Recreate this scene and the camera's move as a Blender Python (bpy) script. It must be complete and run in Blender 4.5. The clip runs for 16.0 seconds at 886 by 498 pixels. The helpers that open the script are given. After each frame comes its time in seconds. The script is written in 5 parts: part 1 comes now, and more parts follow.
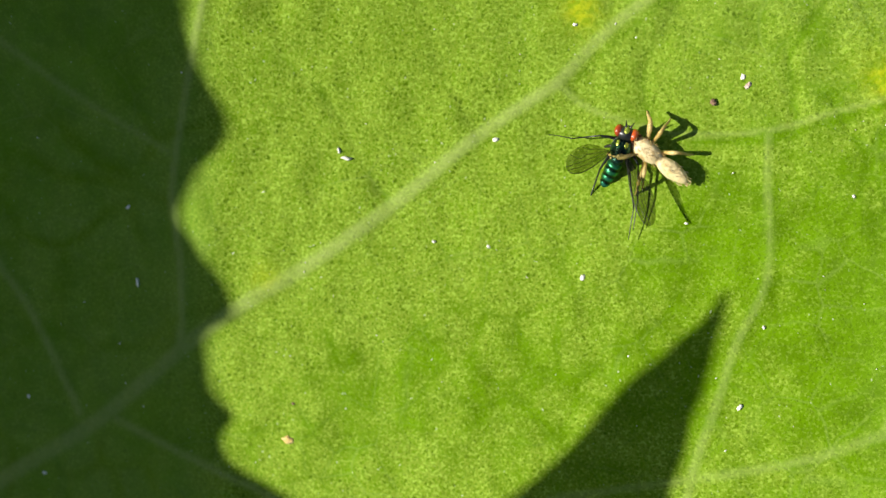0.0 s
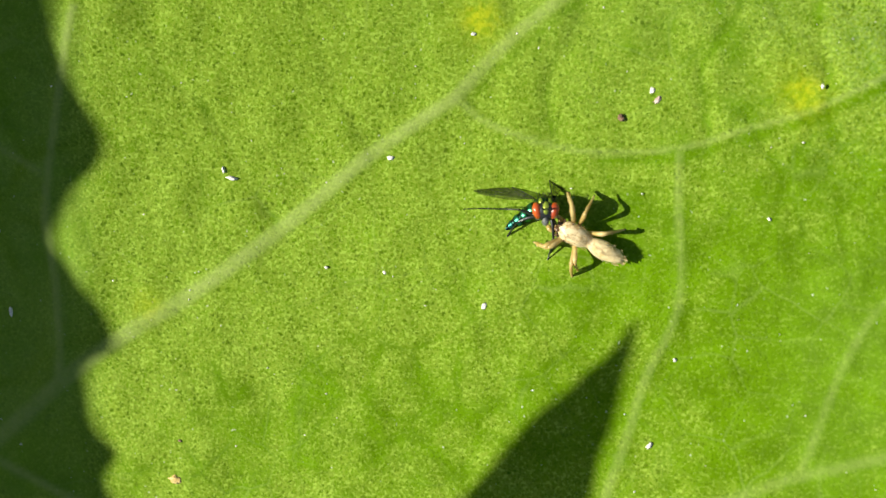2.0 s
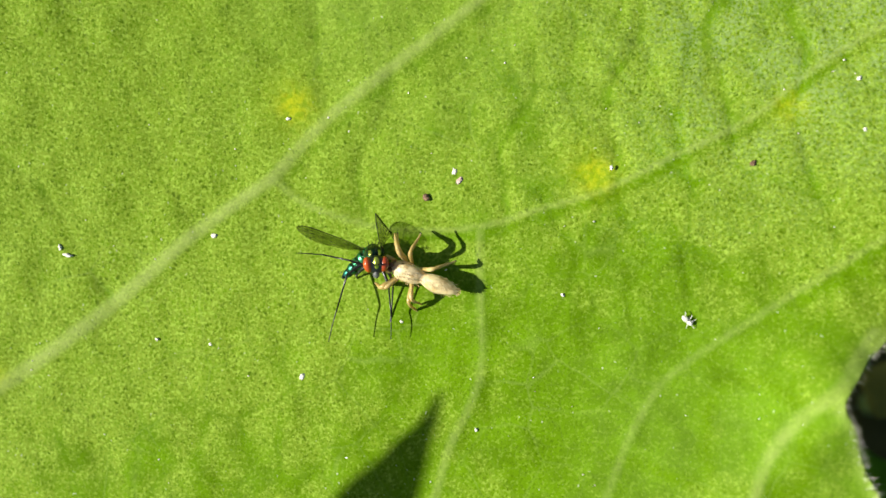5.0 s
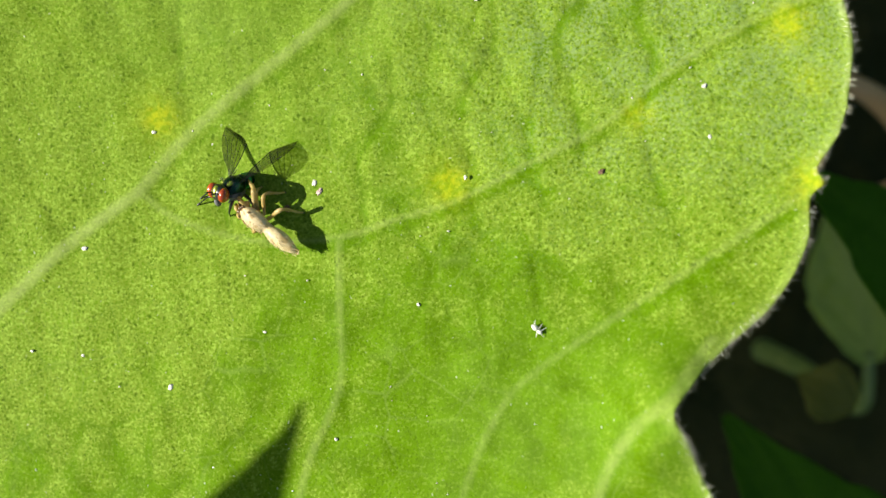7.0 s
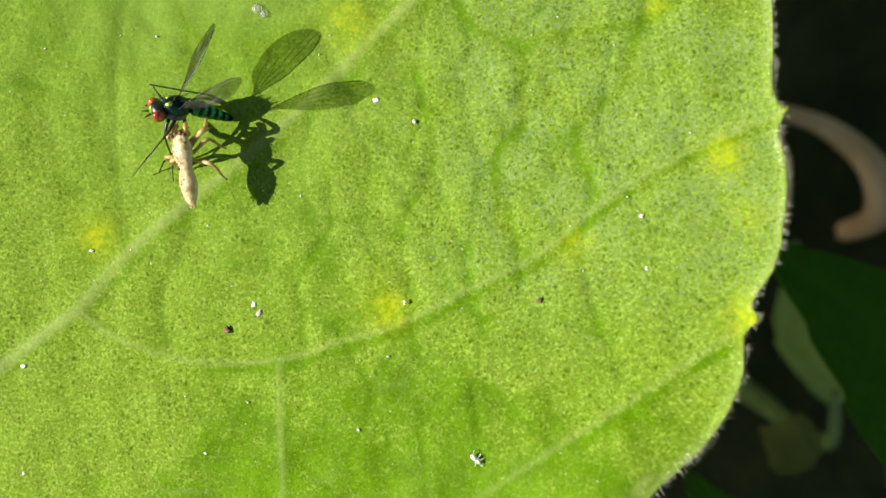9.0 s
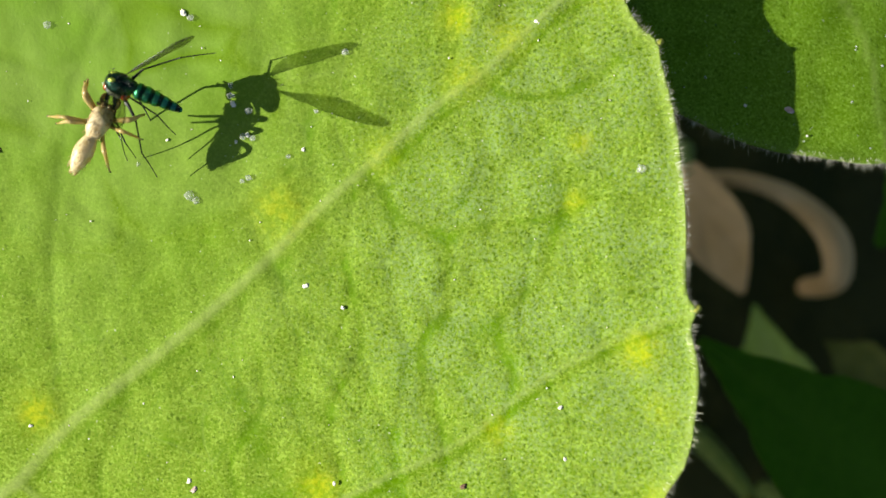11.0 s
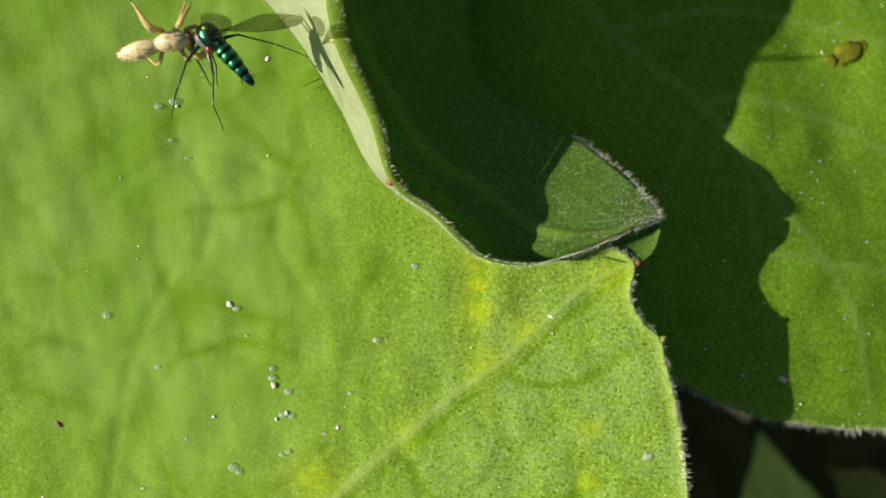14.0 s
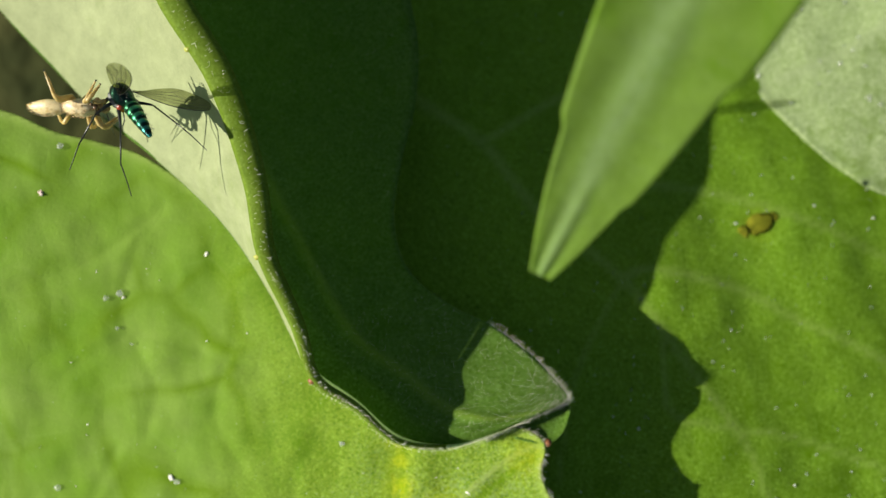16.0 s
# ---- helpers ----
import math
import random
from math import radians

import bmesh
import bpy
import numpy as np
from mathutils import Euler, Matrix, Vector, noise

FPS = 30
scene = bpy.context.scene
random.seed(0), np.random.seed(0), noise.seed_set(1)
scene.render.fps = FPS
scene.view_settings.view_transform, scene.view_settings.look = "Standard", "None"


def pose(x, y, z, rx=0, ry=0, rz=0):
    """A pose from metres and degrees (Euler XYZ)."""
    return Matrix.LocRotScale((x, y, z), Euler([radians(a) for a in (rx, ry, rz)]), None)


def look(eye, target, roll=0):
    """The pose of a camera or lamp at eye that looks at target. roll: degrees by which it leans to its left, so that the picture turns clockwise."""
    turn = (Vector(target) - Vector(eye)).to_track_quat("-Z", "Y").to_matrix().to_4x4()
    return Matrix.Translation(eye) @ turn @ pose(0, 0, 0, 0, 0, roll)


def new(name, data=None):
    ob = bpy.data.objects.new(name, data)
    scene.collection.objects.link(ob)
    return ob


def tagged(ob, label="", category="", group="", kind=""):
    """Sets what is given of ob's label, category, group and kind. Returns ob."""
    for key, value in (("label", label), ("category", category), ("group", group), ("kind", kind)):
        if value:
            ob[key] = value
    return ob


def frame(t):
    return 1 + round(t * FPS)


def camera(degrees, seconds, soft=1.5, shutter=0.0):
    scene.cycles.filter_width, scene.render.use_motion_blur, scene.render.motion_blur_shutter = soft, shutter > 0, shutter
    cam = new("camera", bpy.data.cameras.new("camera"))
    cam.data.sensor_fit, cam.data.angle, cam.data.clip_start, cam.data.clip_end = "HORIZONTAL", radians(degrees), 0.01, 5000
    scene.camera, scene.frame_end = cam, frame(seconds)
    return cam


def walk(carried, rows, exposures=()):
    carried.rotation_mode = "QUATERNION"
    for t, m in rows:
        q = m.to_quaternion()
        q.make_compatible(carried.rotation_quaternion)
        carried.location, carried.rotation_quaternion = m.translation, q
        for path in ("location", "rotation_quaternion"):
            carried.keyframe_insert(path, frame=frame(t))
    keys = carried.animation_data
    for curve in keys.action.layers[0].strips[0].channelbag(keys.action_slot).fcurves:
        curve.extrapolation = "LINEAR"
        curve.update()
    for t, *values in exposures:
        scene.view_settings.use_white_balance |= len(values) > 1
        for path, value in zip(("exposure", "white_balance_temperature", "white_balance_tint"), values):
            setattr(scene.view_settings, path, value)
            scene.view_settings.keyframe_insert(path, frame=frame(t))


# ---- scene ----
MM = 0.001


def cam_pose(x, y, z, rx, ry, rz):
    """A pose from millimetres and degrees."""
    return pose(x * MM, y * MM, z * MM, rx, ry, rz)


def facing(x, y, z, ahead, up):
    """A pose at a place in millimetres whose x axis points ahead and whose z axis points about up."""
    fx = Vector(ahead).normalized()
    fy = Vector(up).cross(fx).normalized()
    fz = fx.cross(fy)
    m = Matrix((fx, fy, fz)).transposed().to_4x4()
    m.translation = Vector((x, y, z)) * MM
    return m


# ---------------------------------------------------------------- camera
cam = camera(55, 16.0, soft=1.5)
cam.data.dof.use_dof = True
cam.data.dof.focus_distance = 0.0503
cam.data.dof.aperture_fstop = 33
CAM_ROWS = [
    (0, cam_pose(-0.00, -0.00, 51.76, -2.11, 2.88, 1.21)),
    (0.5, cam_pose(1.00, 0.69, 50.19, -2.32, 2.66, 1.30)),
    (1, cam_pose(2.76, 1.78, 48.01, -2.25, 2.11, 1.32)),
    (1.5, cam_pose(2.86, 1.26, 46.66, -2.73, 2.00, 0.97)),
    (2, cam_pose(5.27, 1.91, 47.73, -2.58, 1.92, 0.93)),
    (2.5, cam_pose(7.62, 3.65, 49.04, -1.72, 1.88, 1.22)),
    (3, cam_pose(11.05, 2.12, 49.54, -1.70, 1.93, 0.88)),
    (3.5, cam_pose(16.62, -2.35, 49.47, -0.48, 2.23, 0.50)),
    (3.7, cam_pose(16.18, -0.24, 49.77, -0.56, 2.01, 0.71)),
    (5.8, cam_pose(21.67, 5.84, 49.18, -1.65, 4.38, 0.27)),
    (6, cam_pose(23.76, 5.34, 49.17, -1.42, 4.53, 0.26)),
    (6.5, cam_pose(26.23, 5.13, 49.36, -1.40, 4.28, 0.01)),
    (7, cam_pose(26.70, 5.99, 49.11, -1.29, 4.33, -0.15)),
    (7.5, cam_pose(28.55, 6.13, 49.31, -1.02, 4.00, -0.11)),
    (8, cam_pose(27.20, 11.18, 49.04, -1.17, 3.98, -0.07)),
    (8.2, cam_pose(27.53, 12.31, 48.64, -1.37, 3.93, -0.14)),
    (10.3, cam_pose(31.18, 18.72, 48.33, -2.64, 2.87, -0.75)),
    (10.5, cam_pose(31.28, 21.50, 48.38, -2.61, 3.25, -0.70)),
    (11, cam_pose(33.23, 25.03, 49.13, -2.75, 2.74, -0.74)),
    (11.5, cam_pose(31.55, 26.17, 49.72, -2.38, 2.72, -0.72)),
    (12, cam_pose(36.02, 31.10, 50.52, -2.25, 3.04, -0.82)),
    (12.5, cam_pose(36.50, 32.32, 51.43, -1.84, 3.34, -1.01)),
    (13, cam_pose(35.98, 35.99, 52.18, -1.68, 3.47, -0.95)),
    (13.5, cam_pose(33.66, 39.59, 53.19, -1.47, 3.24, -0.78)),
    (14, cam_pose(32.75, 40.70, 53.41, -0.83, 3.30, -0.77)),
    (14.5, cam_pose(33.86, 45.93, 54.66, -0.73, 3.28, -0.62)),
    (15, cam_pose(37.45, 46.44, 55.58, -0.06, 3.69, -0.76)),
    (15.5, cam_pose(39.49, 47.63, 56.89, 0.95, 4.00, -0.80)),
    (16, cam_pose(39.14, 50.74, 57.38, 1.28, 4.20, -0.81)),
]

# the camera closes down a little while the dark leaves fill its view
walk(cam, CAM_ROWS, [(0, 0.78), (10.5, 0.82), (12.5, 0.78), (13.5, 0.64), (15, 0.65), (16, 0.69)])

# ---------------------------------------------------------------- light
SUN_ELEVATION = 32.5
world = bpy.data.worlds.new("sky")
scene.world = world
world.use_nodes = True
sky = world.node_tree.nodes.new("ShaderNodeTexSky")
sky.sky_type = "NISHITA"
sky.sun_disc = False
sky.sun_elevation = radians(SUN_ELEVATION)
sky.sun_rotation = radians(267)
background = world.node_tree.nodes["Background"]
background.inputs["Strength"].default_value = 0.05
world.node_tree.links.new(sky.outputs["Color"], background.inputs["Color"])

sun = new("sun", bpy.data.lights.new("sun", "SUN"))
sun.data.energy = 5.0
sun.data.angle = radians(0.55)
sun.data.color = (1.0, 0.95, 0.86)
RAY = Vector((math.cos(radians(SUN_ELEVATION)), 0.045, -math.sin(radians(SUN_ELEVATION)))).normalized()
sun.matrix_world = look((-0.5, 0, 0.5), Vector((-0.5, 0, 0.5)) + RAY)


# ---------------------------------------------------------------- materials
class Nodes:
    """Short hand for a node tree."""

    def __init__(self, name):
        self.mat = bpy.data.materials.new(name)
        self.mat.use_nodes = True
        self.tree = self.mat.node_tree
        self.bsdf = self.tree.nodes["Principled BSDF"]
        self.out = self.tree.nodes["Material Output"]
        self.coord = self.tree.nodes.new("ShaderNodeTexCoord").outputs["Object"]

    def node(self, kind, **values):
        n = self.tree.nodes.new(kind)
        for key, value in values.items():
            n.inputs[key.replace("_", " ")].default_value = value
        return n

    def link(self, a, b):
        self.tree.links.new(a, b)

    def noise(self, scale, detail=3.0, rough=0.55):
        n = self.node("ShaderNodeTexNoise", Scale=scale, Detail=detail, Roughness=rough)
        self.link(self.coord, n.inputs["Vector"])
        return n.outputs["Fac"]

    def warped(self, scale, amount):
        """The coordinates, pushed about by noise."""
        n = self.node("ShaderNodeTexNoise", Scale=scale, Detail=2.0)
        self.link(self.coord, n.inputs["Vector"])
        v = self.node("ShaderNodeVectorMath")
        v.operation = "MULTIPLY_ADD"
        self.link(n.outputs["Color"], v.inputs[0])
        v.inputs[1].default_value = (amount,) * 3
        self.link(self.coord, v.inputs[2])
        return v.outputs["Vector"]

    def voronoi(self, scale, feature="F1", vector=None):
        n = self.node("ShaderNodeTexVoronoi", Scale=scale)
        n.feature = feature
        self.link(vector or self.coord, n.inputs["Vector"])
        return n.outputs["Distance"]

    def ramp(self, fac, *stops):
        n = self.tree.nodes.new("ShaderNodeValToRGB")
        while len(n.color_ramp.elements) < len(stops):
            n.color_ramp.elements.new(0.5)
        for e, (p, c) in zip(n.color_ramp.elements, stops):
            e.position = p
            e.color = (c, c, c, 1) if isinstance(c, (int, float)) else (*c, 1)
        self.link(fac, n.inputs["Fac"])
        return n.outputs["Color"]

    def mix(self, fac, a, b, mode="MIX"):
        n = self.tree.nodes.new("ShaderNodeMixRGB")
        n.blend_type = mode
        for socket, value in (("Fac", fac), ("Color1", a), ("Color2", b)):
            if isinstance(value, (int, float)):
                n.inputs[socket].default_value = value if socket == "Fac" else (value, value, value, 1)
            elif isinstance(value, tuple):
                n.inputs[socket].default_value = (*value, 1)
            else:
                self.link(value, n.inputs[socket])
        return n.outputs["Color"]

    def math(self, op, a, b=0.0):
        n = self.tree.nodes.new("ShaderNodeMath")
        n.operation = op
        for i, value in enumerate((a, b)):
            if isinstance(value, (int, float)):
                n.inputs[i].default_value = value
            else:
                self.link(value, n.inputs[i])
        return n.outputs[0]

    def attribute(self, name):
        n = self.tree.nodes.new("ShaderNodeAttribute")
        n.attribute_name = name
        return n.outputs["Fac"]

    def bump(self, height, strength, distance, after=None):
        n = self.node("ShaderNodeBump", Strength=strength, Distance=distance)
        self.link(height, n.inputs["Height"])
        if after:
            self.link(after, n.inputs["Normal"])
        return n.outputs["Normal"]

    def thin(self, color, share, tint=(0.1, 0.34, 0.0)):
        """Lets part of the light through, tinted, as a thin leaf or skin does."""
        color = self.mix(0.5, color, tint)
        t = self.tree.nodes.new("ShaderNodeBsdfTranslucent")
        self.link(color, t.inputs["Color"])
        m = self.tree.nodes.new("ShaderNodeMixShader")
        m.inputs[0].default_value = share
        self.link(self.bsdf.outputs[0], m.inputs[1])
        self.link(t.outputs[0], m.inputs[2])
        self.link(m.outputs[0], self.out.inputs["Surface"])


def leaf_material(name, deep, light, vein, share=0.22, grain=1.0, gloss=0.6, netting=1.0):
    m = Nodes(name)
    # a dusty, hairy skin with bare, deeper green patches that follow the veins
    edges = m.voronoi(300, "DISTANCE_TO_EDGE", m.warped(260, 0.0013))
    net = m.ramp(edges, (0.0, 1.0), (0.035, 0.0))
    side = m.ramp(edges, (0.02, 1.0), (0.10, 0.0))
    fine = m.ramp(m.voronoi(900, "DISTANCE_TO_EDGE", m.warped(900, 0.0009)), (0.0, 1.0), (0.07, 0.0))
    even = m.math("SUBTRACT", 1.0, m.attribute("smooth"))
    broad = m.noise(60, 2)
    bare = m.math("ADD", m.math("MULTIPLY", m.noise(420, 5, 0.62), 0.8), m.math("MULTIPLY", broad, 0.5))
    bare = m.math("ADD", bare, m.math("MULTIPLY", m.attribute("bare"), 0.32))
    bare = m.math("ADD", bare, m.math("MULTIPLY", side, m.math("MULTIPLY", m.math("MULTIPLY", m.ramp(broad, (0.42, 0.0), (0.58, 1.0)), even), 0.12 * netting)))
    dusty = m.ramp(bare, (0.72, 1.0), (0.95, 0.0))
    mottle = m.ramp(m.noise(900, 3), (0.3, 0.0), (0.7, 1.0))
    dust_green = m.mix(mottle, tuple(0.88 * c for c in light), tuple(1.12 * c for c in light))
    bare_green = m.mix(m.ramp(m.noise(700, 4, 0.6), (0.35, 0.0), (0.65, 1.0)), tuple(0.86 * c for c in deep), tuple(1.2 * c for c in deep))
    bare_green = m.mix(m.ramp(m.noise(190, 3, 0.6), (0.5, 0.0), (0.68, 0.5)), bare_green, tuple(1.45 * c for c in deep))
    # an even coat of dust and short hair, pricked with fine dark pits
    even_coat = m.ramp(m.noise(4300, 2.0, 0.55), (0.38, 0.0), (0.58, 1.0))
    cover = m.math("ADD", m.math("MULTIPLY", even_coat, 0.74 * grain), 1.0 - 0.74 * grain)
    cover = m.mix(m.attribute("smooth"), cover, 0.62)
    color = m.mix(m.math("MULTIPLY", cover, dusty), bare_green, dust_green)
    shown = m.ramp(m.noise(140, 2), (0.42, 0.0), (0.66, 0.22 * netting))
    color = m.mix(m.math("MULTIPLY", net, shown), color, vein)
    color = m.mix(m.math("MULTIPLY", fine, 0.06), color, vein)
    half_even = m.math("SUBTRACT", 1.0, m.math("MULTIPLY", m.attribute("smooth"), 0.88))
    gaps = m.voronoi(2900, "DISTANCE_TO_EDGE", m.warped(2600, 0.00042))
    points = m.ramp(gaps, (0.15, 0.0), (0.3, 1.0))
    point_where = m.ramp(m.noise(2100, 3, 0.65), (0.46, 0.04), (0.62, 1.0))
    pits = m.math("MULTIPLY", points, point_where)
    speck = m.math("MULTIPLY", pits, m.math("MULTIPLY", half_even, m.math("MULTIPLY", m.math("ADD", m.math("MULTIPLY", dusty, 0.75), 0.25), 0.8 * grain)))
    color = m.mix(speck, color, tuple(c * 0.45 for c in deep))
    ridges = m.ramp(gaps, (0.02, 1.0), (0.12, 0.0))
    color = m.mix(m.math("MULTIPLY", m.math("MULTIPLY", ridges, dusty), m.math("MULTIPLY", half_even, 0.45 * grain)), color, tuple(1.25 * c + d for c, d in zip(light, (0.01, 0.012, 0.016))))
    small = m.ramp(m.voronoi(5200, "F1", m.warped(4000, 0.0002)), (0.14, 1.0), (0.4, 0.0))
    color = m.mix(m.math("MULTIPLY", m.math("MULTIPLY", small, half_even), 0.65 * grain), color, tuple(c * 0.6 for c in deep))
    grains = m.ramp(m.noise(5200, 2, 0.5), (0.54, 0.0), (0.64, 1.0))
    color = m.mix(m.math("MULTIPLY", grains, m.math("MULTIPLY", m.math("ADD", m.math("MULTIPLY", dusty, 0.65), 0.35), m.math("MULTIPLY", half_even, 0.85 * grain))), color, tuple(min(0.8, 1.5 * c + d) for c, d in zip(light, (0.02, 0.024, 0.024))))
    # white down on the outer part of the blade
    down = m.ramp(m.noise(5600, 2, 0.6), (0.42, 0.0), (0.6, 1.0))
    drift = m.ramp(m.noise(330, 3, 0.55), (0.36, 0.25), (0.6, 1.0))
    down = m.math("MULTIPLY", m.math("MULTIPLY", m.attribute("down"), drift), m.math("MULTIPLY", down, m.math("SUBTRACT", 1.0, m.math("MULTIPLY", pits, 0.8))))
    color = m.mix(m.math("MULTIPLY", down, 0.6), color, (0.28, 0.4, 0.16))
    # bright dots put into the skin colour in place of glints
    painted_glints = m.ramp(m.voronoi(1900, "F1", m.warped(2600, 0.0004)), (0.06, 1.0), (0.12, 0.0))
    glint_where = m.ramp(m.noise(700, 3), (0.5, 0.0), (0.62, 0.8 * grain))
    color = m.mix(m.math("MULTIPLY", painted_glints, glint_where), color, (0.6, 0.66, 0.42))
    soft = m.mix(m.ramp(m.noise(170, 4, 0.6), (0.3, 0.0), (0.6, 1.0)), tuple(1.6 * c + d for c, d in zip(deep, (0, 0, 0.03))), tuple(1.4 * c + d for c, d in zip(light, (0, 0.015, 0.06))))
    lanes = m.ramp(m.voronoi(150, "DISTANCE_TO_EDGE", m.warped(110, 0.004)), (0.0, 1.0), (0.09, 0.0))
    soft = m.mix(m.math("MULTIPLY", lanes, m.ramp(m.noise(90, 2), (0.4, 0.0), (0.6, 0.9))), soft, tuple(1.15 * c for c in deep))
    color = m.mix(m.math("MULTIPLY", m.attribute("smooth"), 0.55), color, soft)
    # veins and yellow gland spots laid out on the blade
    color = m.mix(m.math("MULTIPLY", m.attribute("vein"), m.ramp(m.noise(1700, 3), (0.3, 0.6), (0.62, 1.0))), color, vein)
    color = m.mix(m.math("MULTIPLY", m.attribute("spot"), m.ramp(m.noise(1300, 3), (0.3, 0.55), (0.6, 1.0))), color, m.mix(m.ramp(m.noise(2600, 3), (0.42, 0.0), (0.58, 1.0)), (0.33, 0.46, 0.006), (0.5, 0.56, 0.012)))
    m.link(color, m.bsdf.inputs["Base Color"])
    m.bsdf.inputs["Roughness"].default_value = gloss
    m.bsdf.inputs["Specular IOR Level"].default_value = 0.04
    coarse = m.bump(m.noise(420, 3, 0.5), 0.08, 0.0005)
    cells = m.bump(m.ramp(edges, (0.0, 0.0), (0.25, 1.0)), 0.045 * netting, 0.0005, coarse)
    relief = m.math("SUBTRACT", m.math("MULTIPLY", m.noise(4300, 2, 0.6), 0.5), m.math("MULTIPLY", m.math("MULTIPLY", pits, even), 0.3))
    skin = m.bump(relief, 0.4 * grain, 0.0001, cells)
    m.link(skin, m.bsdf.inputs["Normal"])
    m.thin(color, share)
    return m.mat


def plain_material(name, low, high, scale, roughness=0.5, metallic=0.0, bump=0.0, depth=0.0001, share=0.0, coat=0.0, shine=0.5, warm=False):
    m = Nodes(name)
    color = m.mix(m.ramp(m.noise(scale, 4), (0.35, 0.0), (0.65, 1.0)), low, high)
    m.link(color, m.bsdf.inputs["Base Color"])
    m.bsdf.inputs["Roughness"].default_value = roughness
    m.bsdf.inputs["Metallic"].default_value = metallic
    m.bsdf.inputs["Specular IOR Level"].default_value = shine
    m.bsdf.inputs["Coat Weight"].default_value = coat
    m.bsdf.inputs["Coat Roughness"].default_value = 0.12
    if bump:
        m.link(m.bump(m.noise(scale * 2.3, 3), bump, depth), m.bsdf.inputs["Normal"])
    if share:
        m.thin(color, share, (0.85, 0.62, 0.25) if warm else (0.1, 0.34, 0.0))
    return m.mat


def speckled_material(name, pale, speck, scale, threshold):
    """Pale skin with soft brown specks and streaks, and a silky gloss."""
    m = Nodes(name)
    tone = m.mix(m.ramp(m.noise(900, 3), (0.35, 0.0), (0.65, 1.0)), tuple(0.88 * c for c in pale), pale)
    marks = m.ramp(m.noise(scale, 3, 0.6), (threshold, 0.0), (threshold + 0.09, 0.75))
    color = m.mix(marks, tone, speck)
    m.link(color, m.bsdf.inputs["Base Color"])
    m.bsdf.inputs["Roughness"].default_value = 0.45
    m.link(m.bump(m.noise(6000, 3), 0.5, 0.00004), m.bsdf.inputs["Normal"])
    m.thin(color, 0.15, (0.8, 0.55, 0.2))
    return m.mat


def banded_material(name, dark, bright, far, pitch, metallic):
    """Metallic body rings along the x axis, from bright in front to far at the tip."""
    m = Nodes(name)
    split = m.tree.nodes.new("ShaderNodeSeparateXYZ")
    m.link(m.coord, split.inputs[0])
    along = m.math("MULTIPLY", split.outputs["X"], -1.0 / pitch)
    ring = m.math("FRACT", m.math("ADD", along, m.math("MULTIPLY", m.noise(2600), 0.18)))
    band = m.ramp(ring, (0.2, 1.0), (0.36, 0.0), (0.7, 0.0), (0.86, 1.0))
    tail = m.ramp(m.math("MULTIPLY", split.outputs["X"], -1.0 / 0.0028), (0.35, 0.0), (0.95, 1.0))
    color = m.mix(tail, bright, far)
    color = m.mix(m.ramp(m.noise(3800, 3), (0.35, 0.0), (0.7, 0.6)), color, dark)
    color = m.mix(m.math("MULTIPLY", band, 0.9), color, dark)
    m.link(color, m.bsdf.inputs["Base Color"])
    m.bsdf.inputs["Metallic"].default_value = metallic
    m.bsdf.inputs["Roughness"].default_value = 0.32
    m.link(m.bump(m.noise(9000, 2), 0.35, 0.00003), m.bsdf.inputs["Normal"])
    return m.mat


def wing_material():
    m = Nodes("smoky_wing")
    smoke = m.mix(m.ramp(m.noise(700, 3), (0.3, 0.0), (0.7, 1.0)), (0.66, 0.67, 0.54), (0.8, 0.81, 0.68))
    clear = m.tree.nodes.new("ShaderNodeBsdfTransparent")
    m.link(smoke, clear.inputs["Color"])
    m.bsdf.inputs["Base Color"].default_value = (0.05, 0.05, 0.04, 1)
    m.bsdf.inputs["Roughness"].default_value = 0.4
    mixer = m.tree.nodes.new("ShaderNodeMixShader")
    mixer.inputs[0].default_value = 0.1
    m.link(clear.outputs[0], mixer.inputs[1])
    m.link(m.bsdf.outputs[0], mixer.inputs[2])
    m.link(mixer.outputs[0], m.out.inputs["Surface"])
    return m.mat


MAIN_LEAF = leaf_material("hairy_green_leaf", (0.108, 0.222, 0.001), (0.203, 0.308, 0.021), (0.33, 0.42, 0.11))
FAR_LEAF = leaf_material("dewy_green_leaf", (0.1, 0.21, 0.002), (0.17, 0.31, 0.018), (0.28, 0.4, 0.08), netting=0.7, grain=0.8, share=0.34)
PALE_LEAF = leaf_material("pale_leaf_underside", (0.32, 0.38, 0.16), (0.42, 0.47, 0.24), (0.5, 0.54, 0.32), grain=0.12, netting=0.0, share=0.42)
HIGH_LEAF = leaf_material("smooth_young_leaf", (0.11, 0.21, 0.012), (0.15, 0.25, 0.035), (0.27, 0.38, 0.16), grain=0.2, share=0.35)
DEWY_LEAF = leaf_material("pale_dewy_leaf", (0.17, 0.26, 0.05), (0.36, 0.45, 0.2), (0.4, 0.48, 0.24), grain=0.7, share=0.3)
RIM_LEAF = leaf_material("olive_leaf_rim", (0.085, 0.15, 0.006), (0.13, 0.2, 0.02), (0.2, 0.28, 0.03), grain=0.4, netting=0.2)
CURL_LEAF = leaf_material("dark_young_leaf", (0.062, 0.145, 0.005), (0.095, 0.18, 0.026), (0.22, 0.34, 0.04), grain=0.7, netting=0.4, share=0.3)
TALL_LEAF = leaf_material("sunlit_thin_leaf", (0.085, 0.22, 0.001), (0.14, 0.28, 0.01), (0.22, 0.34, 0.05), grain=0.3, share=0.13)
